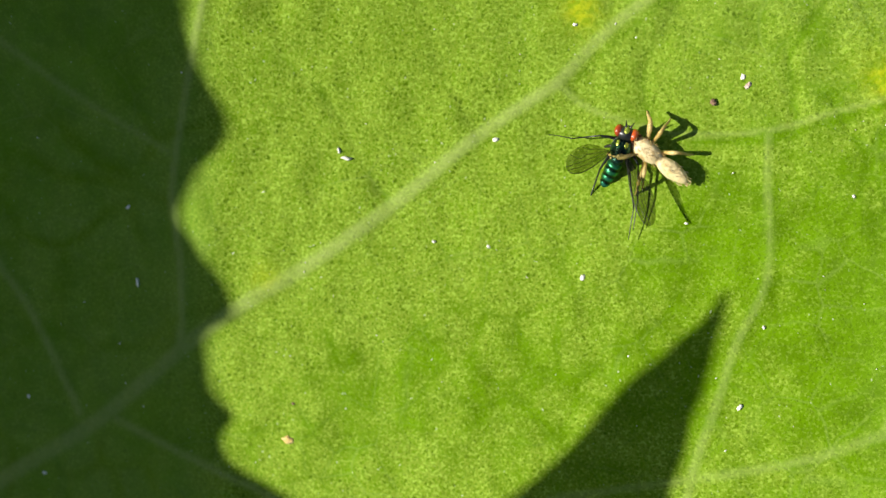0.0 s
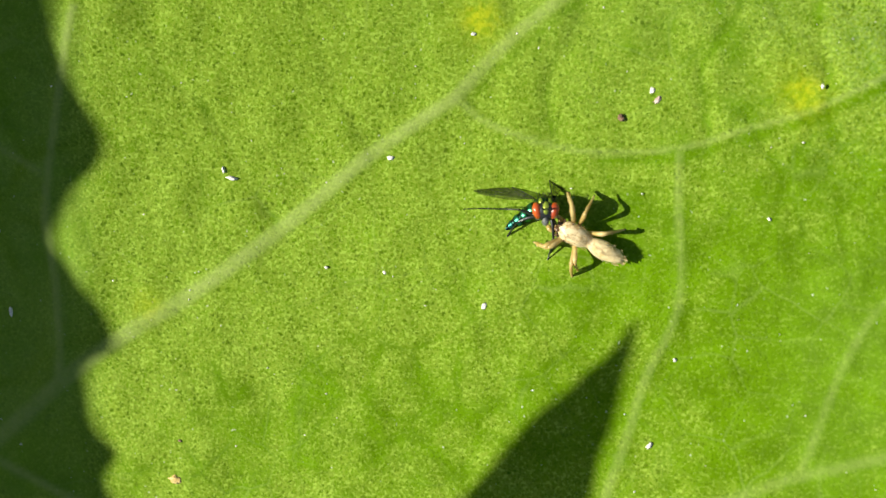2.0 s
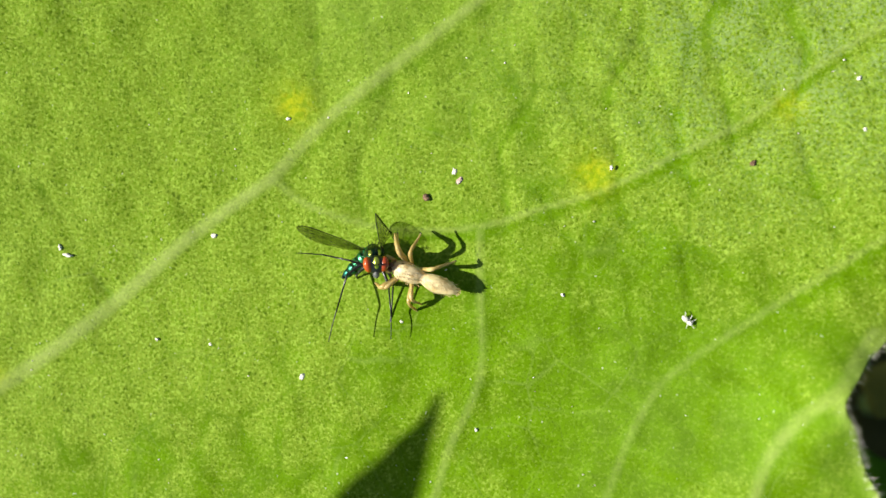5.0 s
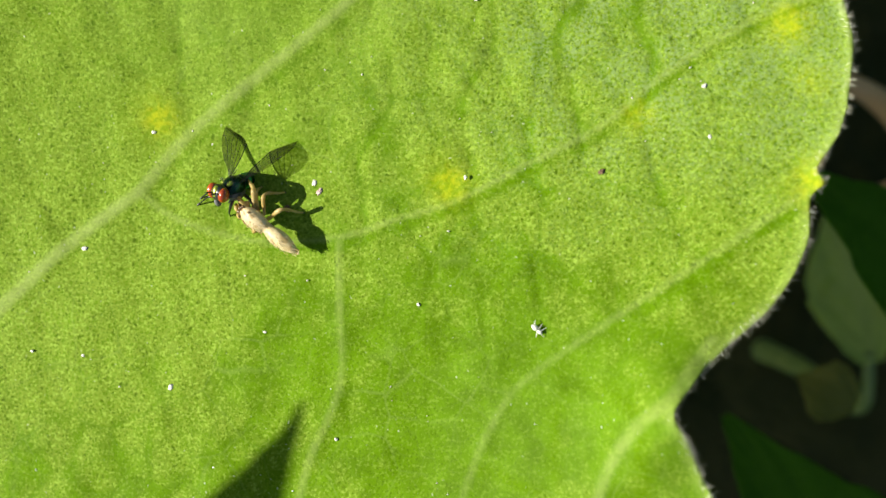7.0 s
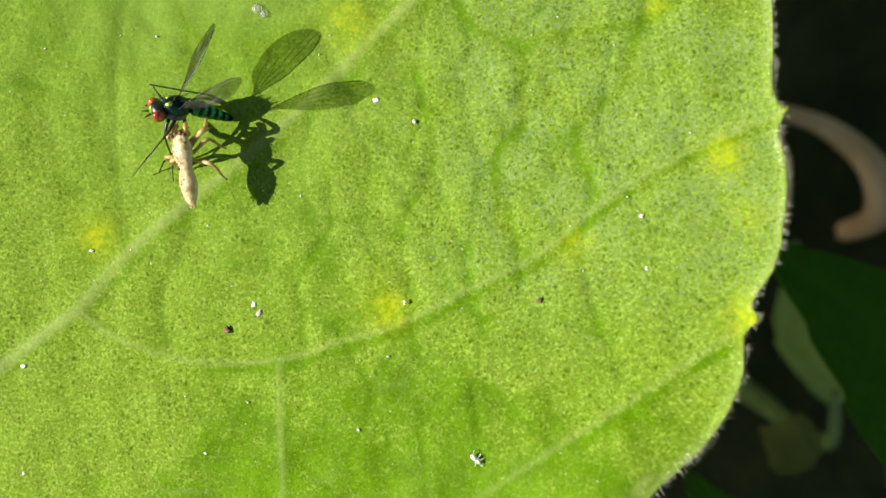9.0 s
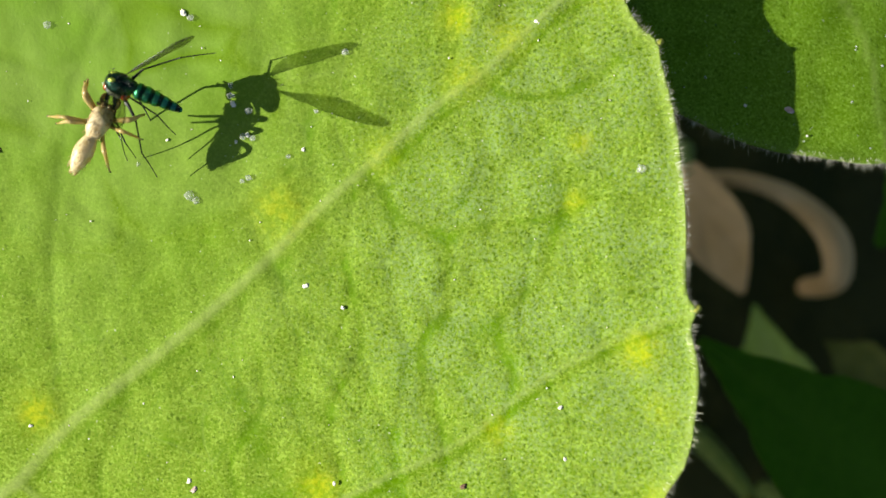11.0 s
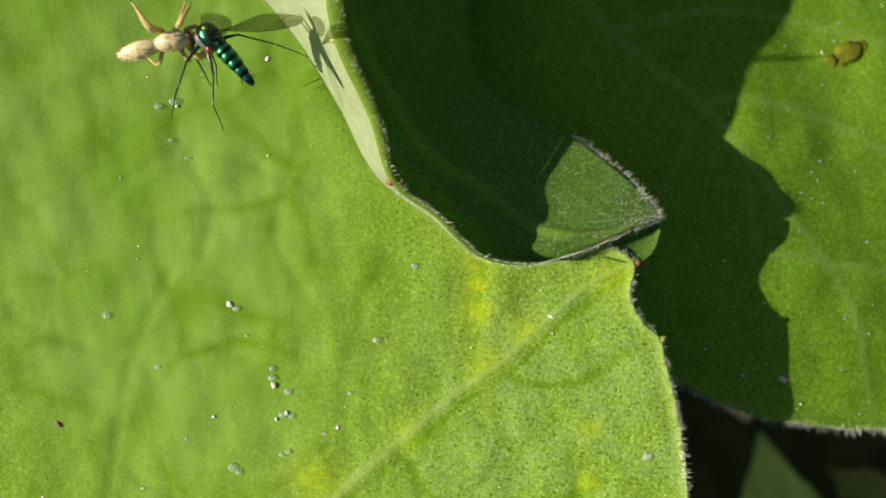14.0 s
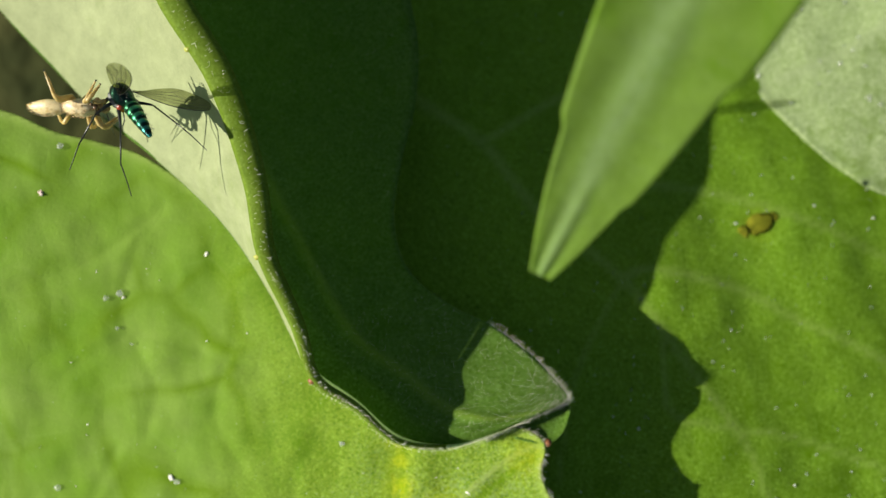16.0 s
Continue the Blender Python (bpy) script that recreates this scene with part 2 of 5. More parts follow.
# extra bright green: sunlight on this low leaf is put into its colour
BRIGHTENED_LEAF = leaf_material("brightened_green_leaf", (0.36, 0.52, 0.07), (0.46, 0.62, 0.14), (0.46, 0.6, 0.18), grain=0.2, share=0.4)
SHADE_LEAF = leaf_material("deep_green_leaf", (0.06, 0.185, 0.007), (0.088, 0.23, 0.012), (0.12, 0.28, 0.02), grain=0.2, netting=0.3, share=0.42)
HAIR = plain_material("white_leaf_hair", (0.86, 0.86, 0.62), (0.95, 0.95, 0.74), 900, 0.3)
STALK = plain_material("green_stalk", (0.12, 0.2, 0.04), (0.2, 0.28, 0.07), 500, 0.5, bump=0.3)
TOOTH_RED = plain_material("red_brown_leaf_tip", (0.14, 0.045, 0.015), (0.3, 0.13, 0.04), 2500, 0.45)
TOOTH_YELLOW = plain_material("yellow_leaf_gland", (0.26, 0.3, 0.03), (0.42, 0.42, 0.07), 2500, 0.4)
SOIL = plain_material("dark_damp_soil", (0.028, 0.034, 0.01), (0.056, 0.058, 0.018), 60, 0.9, bump=0.8, depth=0.004, shine=0.06)
FLECK = plain_material("white_fleck", (0.68, 0.66, 0.54), (0.88, 0.86, 0.74), 4000, 0.4, bump=0.3)
CRUMB = plain_material("brown_crumb", (0.06, 0.03, 0.015), (0.3, 0.19, 0.1), 3000, 0.8, bump=0.5)
STAIN = plain_material("olive_brown_flake", (0.1, 0.11, 0.008), (0.16, 0.165, 0.012), 1500, 0.9, bump=0.4, shine=0.03)
STRAW = plain_material("yellow_crumb", (0.5, 0.34, 0.08), (0.7, 0.52, 0.2), 2500, 0.7, bump=0.5)
PALE_CRUMB = plain_material("pale_pink_crumb", (0.45, 0.3, 0.24), (0.7, 0.58, 0.5), 2500, 0.7, bump=0.5)
DROP = Nodes("clear_drop")
DROP.bsdf.inputs["Base Color"].default_value = (0.7, 0.72, 0.66, 1)
DROP.bsdf.inputs["Roughness"].default_value = 0.12
DROP.bsdf.inputs["Specular IOR Level"].default_value = 1.0
clear = DROP.tree.nodes.new("ShaderNodeBsdfTransparent")
mixer = DROP.tree.nodes.new("ShaderNodeMixShader")
mixer.inputs[0].default_value = 0.24
DROP.link(clear.outputs[0], mixer.inputs[1])
DROP.link(DROP.bsdf.outputs[0], mixer.inputs[2])
DROP.link(mixer.outputs[0], DROP.out.inputs["Surface"])
DROP = DROP.mat
CREAM = plain_material("cream_spider_skin", (0.56, 0.4, 0.16), (0.82, 0.69, 0.4), 2600, 0.5, bump=0.4, depth=0.00005, share=0.2, warm=True)
CREAM_LEG = plain_material("honey_spider_leg", (0.5, 0.36, 0.09), (0.72, 0.58, 0.24), 1700, 0.3, share=0.38, bump=0.3, depth=0.00004, warm=True)
MARK = plain_material("brown_spider_mark", (0.36, 0.22, 0.07), (0.56, 0.4, 0.16), 3000, 0.6)
SPIDER_EYE = plain_material("dark_brown_eye", (0.06, 0.035, 0.015), (0.16, 0.09, 0.04), 3000, 0.25)
CARAPACE = speckled_material("speckled_carapace", (0.78, 0.65, 0.36), (0.38, 0.25, 0.08), 3000, 0.52)
BELLY = speckled_material("pale_gold_abdomen", (0.84, 0.7, 0.36), (0.58, 0.4, 0.13), 2400, 0.54)
BLACK = plain_material("black_chitin", (0.006, 0.007, 0.006), (0.02, 0.022, 0.02), 2500, 0.35)
GREEN_METAL = plain_material("green_metallic_shell", (0.004, 0.01, 0.009), (0.03, 0.1, 0.055), 2300, 0.3, metallic=0.9, bump=0.6, depth=0.00006)
GREY_FUZZ = plain_material("grey_dusted_shell", (0.05, 0.055, 0.05), (0.16, 0.17, 0.15), 4200, 0.6, bump=0.7, depth=0.00005)
RING_METAL = banded_material("banded_metallic_abdomen", (0.001, 0.002, 0.002), (0.06, 0.34, 0.14), (0.02, 0.18, 0.17), 0.00051, 0.9)
EYE = plain_material("red_compound_eye", (0.16, 0.012, 0.005), (0.42, 0.07, 0.01), 900, 0.25, coat=0.4)
FRONS = plain_material("gold_green_face", (0.3, 0.42, 0.04), (0.62, 0.66, 0.1), 3000, 0.3, metallic=0.7)
WING = wing_material()


# ---------------------------------------------------------------- mesh helpers
def link_mesh(name, verts, faces, material, parent=None, label="", kind="", smooth=True):
    me = bpy.data.meshes.new(name)
    me.from_pydata([tuple(v) for v in verts], [], [tuple(f) for f in faces])
    me.validate()
    if smooth:
        me.polygons.foreach_set("use_smooth", [True] * len(me.polygons))
    me.materials.append(material)
    ob = new(name, me)
    ob.parent = parent
    return tagged(ob, label=label, kind=kind)


def part(name, bm, material, parent=None, label=""):
    me = bpy.data.meshes.new(name)
    for f in bm.faces:
        f.smooth = True
    bm.to_mesh(me)
    bm.free()
    me.materials.append(material)
    ob = new(name, me)
    ob.parent = parent
    return tagged(ob, label=label)


def thing(name, label, category, group="", place=(0, 0, 0)):
    ob = new(name)
    ob.empty_display_size = 0.002
    ob.location = Vector(place) * MM
    return tagged(ob, label=label, category=category, group=group)


def blob(bm, centre, size, turn=(0, 0, 0), rough=0.0, seed=0, rings=12):
    """An egg of the given half sizes, in millimetres, a little uneven."""
    made = bmesh.ops.create_uvsphere(bm, u_segments=rings + 6, v_segments=rings, radius=1.0)["verts"]
    m = pose(*[c * MM for c in centre], *turn) @ Matrix.Diagonal((*[s * MM for s in size], 1))
    for v in made:
        if rough:
            v.co *= 1 + rough * noise.noise(v.co * 2.2 + Vector((seed * 7.3, seed, 0)))
        v.co = m @ v.co
    return made


def tube(bm, points, radii, sides=8, tip=True):
    """A round limb through points, in millimetres, with a radius at each."""
    pts = [Vector(p) * MM for p in points]
    rings = []
    for i, p in enumerate(pts):
        ahead = (pts[min(i + 1, len(pts) - 1)] - pts[max(i - 1, 0)]).normalized()
        side = ahead.cross(Vector((0.31, 0.17, 0.93))).normalized()
        other = ahead.cross(side)
        r = radii[i] * MM
        rings.append([bm.verts.new(p + (side * math.cos(a) + other * math.sin(a)) * r)
                      for a in [2 * math.pi * k / sides for k in range(sides)]])
    for a, b in zip(rings, rings[1:]):
        for k in range(sides):
            bm.faces.new((a[k], a[(k + 1) % sides], b[(k + 1) % sides], b[k]))
    if tip:
        bm.faces.new(rings[0])
        bm.faces.new(list(reversed(rings[-1])))


def spline(points, per=8, closed=False):
    """A smooth run through the points (Catmull-Rom), as an array."""
    p = np.array(points, float)
    n = len(p)
    out = []
    for i in range(n if closed else n - 1):
        if closed:
            a, b, c, d = p[(i - 1) % n], p[i], p[(i + 1) % n], p[(i + 2) % n]
        else:
            a, b, c, d = p[max(i - 1, 0)], p[i], p[i + 1], p[min(i + 2, n - 1)]
        for k in range(per):
            t = k / per
            out.append(0.5 * (2 * b + (c - a) * t + (2 * a - 5 * b + 4 * c - d) * t * t + (3 * b - a - 3 * c + d) * t ** 3))
    if not closed:
        out.append(p[-1])
    return np.array(out)


def run_distance(xy, run, width=None):
    """The distance of many points to a run of short steps, and the width at the nearest one."""
    best = np.full(len(xy), 1e9)
    w = np.ones(len(xy))
    for i in range(len(run) - 1):
        a, d = run[i], run[i + 1] - run[i]
        t = np.clip(((xy - a) @ d) / max(d @ d, 1e-12), 0, 1)
        e = np.hypot(*(xy - a - t[:, None] * d).T)
        near = e < best
        best[near] = e[near]
        if width is not None:
            w[near] = (width[0] + (width[1] - width[0]) * (i + t[near]) / (len(run) - 1))
    return best, w


def inside(xy, loop):
    x, y = xy[:, 0], xy[:, 1]
    hit = np.zeros(len(xy), bool)
    for (ax, ay), (bx, by) in zip(loop, np.roll(loop, -1, 0)):
        if ay != by:
            hit ^= ((ay > y) != (by > y)) & (x < (bx - ax) * (y - ay) / (by - ay) + ax)
    return hit


def waves(x, y, size, seed):
    """Gentle uneven swell of about one, from a few crossing waves."""
    rng = np.random.RandomState(seed)
    total = np.zeros_like(x)
    for _ in range(7):
        a, k, p = rng.uniform(0, 2 * math.pi), rng.uniform(0.6, 1.6) * 2 * math.pi / size, rng.uniform(0, 6.28)
        total += np.sin((np.cos(a) * x + np.sin(a) * y) * k + p)
    return total / 3.0


def blade_mesh(name, loop, height, veins, spots, step, material, parent, bare=None, smooth=None, thick=0.12, ridge=0.13, rim=0.3, label="", net=None, down=None):
    """A leaf blade in millimetres: a fine sheet inside the loop, at height(x, y), with raised veins and some thickness."""
    lo, hi = loop.min(0) - step, loop.max(0) + step
    gx, gy = np.arange(lo[0], hi[0] + step, step), np.arange(lo[1], hi[1] + step, step)
    nx, ny = len(gx), len(gy)
    xy = np.stack(np.meshgrid(gx, gy), -1).reshape(-1, 2)
    mask = inside(xy, loop)
    grid = np.arange(nx * ny).reshape(ny, nx)
    quads = np.stack([grid[:-1, :-1], grid[:-1, 1:], grid[1:, 1:], grid[1:, :-1]], -1).reshape(-1, 4)
    quads = quads[mask[quads].any(1)]
    used = np.unique(quads)
    renew = np.full(nx * ny, -1)
    renew[used] = np.arange(len(used))
    quads, xy, mask = renew[quads], xy[used], mask[used]
    # corners past the edge slide onto it
    ring = np.vstack([loop, loop[:1]])
    out = np.where(~mask)[0]
    best, place = np.full(len(out), 1e9), xy[out].copy()
    for i in range(len(ring) - 1):
        a, d = ring[i], ring[i + 1] - ring[i]
        t = np.clip(((xy[out] - a) @ d) / max(d @ d, 1e-12), 0, 1)
        q = a + t[:, None] * d
        e = np.hypot(*(xy[out] - q).T)
        near = e < best
        best[near], place[near] = e[near], q[near]
    xy[out] = place
    vein, groove, crest, dip, furrow = (np.zeros(len(xy)) for _ in range(5))
    z = height(xy[:, 0], xy[:, 1])
    for run, w0, w1, shade in veins:
        lift = min(1.0, 0.25 + shade) if shade > 0.3 else 0.0
        dist, w = run_distance(xy, spline(run, 6), (w0, w1))
        fade = np.exp(-(dist / (0.52 * w)) ** 4)
        vein = np.maximum(vein, shade * fade)
        if shade < 0.3:
            groove = np.maximum(groove, 0.75 * np.exp(-(dist / (0.45 * w + 0.08)) ** 2))
            if shade > 0:
                furrow = np.maximum(furrow, np.exp(-(dist / (0.6 * w + 0.25)) ** 2))
        crest = np.maximum(crest, lift * np.exp(-(dist / (0.3 * w + 0.36)) ** 2))
        dip = np.maximum(dip, lift * np.exp(-(dist / 1.7) ** 2))
    z = z + ridge * (crest - 0.4 * dip) - 0.07 * furrow
    close = run_distance(xy, ring)[0]
    vein = np.maximum(vein, rim * np.exp(-(close / 0.4) ** 2))
    z = z + 0.14 * np.exp(-(close / 0.3) ** 2)
    spot = np.zeros(len(xy))
    for x, y, r, s in spots:
        spot = np.maximum(spot, s * np.exp(-((xy[:, 0] - x) ** 2 + (xy[:, 1] - y) ** 2) / r ** 2))
    z = z + 0.016 * waves(xy[:, 0], xy[:, 1], 2.1, 3) + 0.07 * waves(xy[:, 0], xy[:, 1], 5.5, 4)
    if net:
        z = z - 0.08 * net(xy[:, 0], xy[:, 1])
    n = len(xy)
    me = bpy.data.meshes.new(name)
    me.vertices.add(n)
    me.vertices.foreach_set("co", (np.c_[xy, z] * MM).ravel())
    me.loops.add(len(quads) * 4)
    me.loops.foreach_set("vertex_index", quads.ravel())
    me.polygons.add(len(quads))
    me.polygons.foreach_set("loop_start", np.arange(len(quads)) * 4)
    me.polygons.foreach_set("use_smooth", np.ones(len(quads), bool))
    me.update()
    me.validate()
    bareness = np.zeros(n) if bare is None else bare(xy[:, 0], xy[:, 1])
    if net:
        bareness = bareness + 0.6 * net(xy[:, 0], xy[:, 1])
    even = np.zeros(n) if smooth is None else smooth(xy[:, 0], xy[:, 1])
    bareness = np.clip(bareness + groove * (1 - 0.7 * even), -1, 2)
    fluff = np.zeros(n) if down is None else down(xy[:, 0], xy[:, 1]) * np.clip(1 - 1.3 * groove, 0, 1)
    for key, values in (("vein", vein), ("spot", spot), ("bare", bareness), ("smooth", even), ("down", fluff)):
        me.attributes.new(key, "FLOAT", "POINT").data.foreach_set("value", values)
    me.materials.append(material)
    ob = new(name, me)
    ob.parent = parent
    solid = ob.modifiers.new("thickness", "SOLIDIFY")
    solid.thickness, solid.offset = thick * MM, -1
    return tagged(ob, label=label)


def hair_mesh(name, roots, ways, lengths, parent, label, radius=0.019):
    """Many fine hairs as thin bent spikes, in millimetres."""
    rng = np.random.RandomState(5)
    n = len(roots)
    roots, ways, lengths = np.asarray(roots, float), np.asarray(ways, float), np.asarray(lengths, float)
    ways = ways + rng.normal(0, 0.28, ways.shape)
    ways /= np.linalg.norm(ways, axis=1)[:, None]
    side = np.cross(ways, rng.normal(0, 1, ways.shape))
    side /= np.linalg.norm(side, axis=1)[:, None]
    other = np.cross(ways, side)
    bend = rng.normal(0, 0.18, (n, 3))
    verts, faces = [], []
    ring = []
    for level, r in ((0.0, 1.0), (0.55, 0.7)):
        for k in range(3):
            a = 2 * math.pi * k / 3
            ring.append(roots + ways * (lengths * level)[:, None] + bend * (lengths * level * level)[:, None]
                        + (side * math.cos(a) + other * math.sin(a)) * radius * r)
    ring.append(roots + ways * lengths[:, None] + bend * lengths[:, None])
    verts = np.stack(ring, 1).reshape(-1, 3) * MM
    pattern = [(0, 1, 4, 3), (1, 2, 5, 4), (2, 0, 3, 5), (3, 4, 6), (4, 5, 6), (5, 3, 6)]
    for i in range(n):
        faces.extend(tuple(i * 7 + k for k in f) for f in pattern)
    return link_mesh(name, verts, faces, HAIR, parent, label, "stuff")


def margin_hairs(parent, run, height, spacing, length, label, outward=1.0, lift=0.25, stretch=None):
    """Hairs that stand off along an edge."""
    rng = np.random.RandomState(len(run))
    roots, ways, lengths = [], [], []
    for a, b in zip(run[:-1], run[1:]):
        d = b - a
        far = np.hypot(*d)
        if far < 1e-6 or (stretch and not (stretch[0] < a[0] < stretch[1] and stretch[2] < a[1] < stretch[3])):
            continue
        off = np.array([d[1], -d[0]]) / far * outward
        for _ in range(max(1, int(rng.poisson(far / spacing)))):
            p = a + d * rng.rand() - off * rng.uniform(-0.02, 0.35)
            roots.append((*p, float(height(p[0], p[1])) + 0.01))
            ways.append((off[0], off[1], lift + rng.uniform(-0.25, 0.45)))
            lengths.append(length * rng.uniform(0.5, 1.3))
    return hair_mesh("margin_hairs", roots, ways, lengths, parent, label, 0.008)


def leaf_stalk(parent, points, radii):
    bm = bmesh.new()
    tube(bm, spline(points, 6), np.interp(np.linspace(0, 1, (len(points) - 1) * 6 + 1), np.linspace(0, 1, len(radii)), radii), 10)
    return part("petiole", bm, STALK, parent, "hairy green leaf stalk")


# ---------------------------------------------------------------- ground
GROUND = -95.0
bm = bmesh.new()
bmesh.ops.create_grid(bm, x_segments=90, y_segments=90, size=1.0)
for v in bm.verts:
    r = max(abs(v.co.x), abs(v.co.y))
    far = 0.25 * r + 40 * r ** 6
    v.co.x, v.co.y = v.co.x / max(r, 1e-6) * far, v.co.y / max(r, 1e-6) * far
    v.co.z = GROUND * MM + 0.004 * noise.noise(v.co * 30) + 0.002 * noise.noise(v.co * 110)
ground = part("ground", bm, SOIL)
tagged(ground, "dark damp soil in the shade under the plants", "ground", kind="structure")


# ---------------------------------------------------------------- the main leaf
def main_height(x, y):
    x, y = np.asarray(x, float), np.asarray(y, float)
    xc, yc = np.clip(x, -36, 50), np.clip(y, -24, 66)
    z = -2.16 + 0.0875 * xc + 0.0218 * yc + 0.00184 * xc ** 2 - 0.0052 * xc * yc + 0.00174 * yc ** 2
    # the rolled rim beside the notch
    z = z + 2.5 * np.exp(-((x - 35.0) ** 2 + (y + 3.2) ** 2) / 10.0) + 0.5 * np.exp(-((x - 37.5) ** 2 + (y - 1.0) ** 2) / 7.0)
    along = np.clip(((x - 31.0) * 4.0 + (y + 9.0) * 6.0) / 52.0, 0, 1)
    z = z + 0.9 * np.exp(-((x - 31.0 - 4.0 * along) ** 2 + (y + 9.0 - 6.0 * along) ** 2) / 3.0)
    return z


def cell_lines(x, y):
    """Narrow lines between the cells of the fine vein net on the outer half of the leaf."""
    rng = np.random.RandomState(12)
    seeds = np.stack([rng.uniform(8, 48, 150), rng.uniform(-12, 36, 150)], 1)
    first, second = np.full(x.shape, 1e9), np.full(x.shape, 1e9)
    for sx, sy in seeds:
        d = np.hypot((x - sx) * 1.25 + 0.25 * (y - sy), (y - sy) * 0.85)
        second = np.minimum(second, np.maximum(first, d))
        first = np.minimum(first, d)
    where = np.exp(-((x - 30) / 13) ** 4 - ((y - 13) / 19) ** 4)
    return where * np.exp(-((second - first) / 0.3) ** 2)


def main_bare_and_shade(x, y):
    """Where the skin of the leaf is less dusty: below the second vein and on the folded side; the left ramp paints in
    shade.
    """
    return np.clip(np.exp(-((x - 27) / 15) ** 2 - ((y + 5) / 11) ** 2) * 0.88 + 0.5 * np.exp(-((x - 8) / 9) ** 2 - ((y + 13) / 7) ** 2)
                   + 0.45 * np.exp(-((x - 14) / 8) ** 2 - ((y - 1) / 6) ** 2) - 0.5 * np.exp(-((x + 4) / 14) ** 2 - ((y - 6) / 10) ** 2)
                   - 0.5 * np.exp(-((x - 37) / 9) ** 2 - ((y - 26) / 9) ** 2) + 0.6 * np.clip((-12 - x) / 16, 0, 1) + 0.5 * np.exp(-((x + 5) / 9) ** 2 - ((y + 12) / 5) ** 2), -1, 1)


def main_smooth_and_shade(x, y):
    """Smooth skin without pits: the side towards the curled one, plus painted shade at left."""
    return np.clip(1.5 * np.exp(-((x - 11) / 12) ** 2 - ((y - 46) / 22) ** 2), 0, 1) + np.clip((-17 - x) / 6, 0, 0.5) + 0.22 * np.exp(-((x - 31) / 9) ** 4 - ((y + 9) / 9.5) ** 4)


def main_down(x, y):
    """Where white down covers the skin: the outer lobe."""
    return np.clip(1.25 * np.exp(-((x - 38) / 10) ** 4 - ((y - 24) / 15) ** 4) + 0.35 * np.exp(-((x - 26) / 9) ** 2 - ((y - 18) / 12) ** 2), 0, 1)


MAIN_LOOP = spline([
    (41.6, 38.9), (41.3, 37.0), (42.0, 35.3), (43.0, 34.3), (43.3, 33.0), (43.9, 30.3), (44.3, 27.0), (44.4, 24.0), (44.3, 20.4), (44.8, 19.3), (44.5, 18.2),
    (44.8, 16.0), (44.5, 13.2), (43.9, 11.0), (42.8, 9.2), (43.1, 8.4), (42.4, 7.6), (42.1, 5.2), (40.4, 2.2), (37.9, 0.0), (36.0, -1.6),
    (34.75, -3.0), (35.6, -4.6), (36.7, -7.0), (37.6, -8.8), (39.0, -14.0), (38.6, -22.0), (34.0, -32.0), (22.0, -41.0), (0.0, -45.0), (-22.0, -42.0),
    (-38.0, -30.0), (-46.0, -12.0), (-45.0, 10.0), (-36.0, 30.0), (-22.0, 47.0), (-8.0, 58.0), (0.0, 62.4), (6.4, 61.5), (9.7, 60.1), (12.5, 59.4),
    (15.7, 58.2), (20.7, 54.3), (23.7, 49.7), (25.8, 45.5), (29.1, 42.1), (32.2, 40.1), (35.3, 39.6), (38.0, 40.0), (40.2, 39.9)], 8, True)

MAIN_VEINS = [
    ([(-46, -28), (-34, -19.4), (-26.5, -14.6), (-18.3, -7.7), (-11, -3), (-5.1, 1.4), (-0.8, 5), (4.2, 8.4)], 1.15, 0.75, 0.66),
    ([(4.2, 8.4), (7.6, 12.0), (12.3, 15.6), (16, 18.4), (20, 21.8), (23.5, 25.1), (27, 28), (30.5, 31), (33.4, 32.9), (36.5, 35.8), (39.4, 38.1), (41.4, 38.9)], 0.75, 0.3, 0.6),
    ([(4.2, 8.5), (6.0, 7.0), (9, 5.9), (12.4, 5.3), (16.8, 5.6), (20.2, 6.6), (23.8, 7.7), (27.6, 9.6), (31.8, 11.7), (35.5, 14.7), (40, 17.4),
      (44.4, 19.2)], 0.36, 0.24, 0.44),
    ([(16.8, 5.6), (16.8, 2.9), (16.9, -3.0), (15.2, -7.2), (14.4, -10), (12.7, -15.5), (11, -24)], 0.34, 0.6, 0.4),
    ([(42.7, 8.3), (39.5, 6.0), (35.8, 3.5), (31.6, 0.6), (27.4, -2.6), (25.4, -5.7), (24.2, -8.9), (23, -12)], 0.3, 0.45, 0.31),
    ([(4.4, -17.5), (12.7, -15.5), (18.6, -13.9), (23, -12), (27.6, -10.5), (31.4, -9.0)], 0.5, 0.6, 0.36),
    ([(31.4, -9.0), (33.2, -10.9), (34.4, -12.8), (35.5, -16)], 0.5, 0.4, 0.36),
    ([(37.2, 0.3), (35.1, -2.0), (33.4, -3.7), (32.0, -6.3), (31.1, -9.0)], 0.5, 0.55, 0.5),
    ([(-18, 13.3), (-18.9, 9.8), (-20.2, 3.4), (-20.5, 0.5), (-20.1, -4), (-20.2, -8.9)], 0.45, 0.6, 0.65),
    ([(-34, 12.5), (-30.6, 10.3), (-26.6, 7.4), (-20.6, 3.8)], 0.5, 0.4, 0.5),
    ([(-34, -1), (-32.5, -3.9), (-30.5, -7.3), (-27.7, -14)], 0.5, 0.6, 0.6),
    ([(-25, -14.4), (-21.2, -16.1), (-17.2, -17.8), (-13, -19.6), (-6, -24)], 0.6, 0.5, 0.6),
]
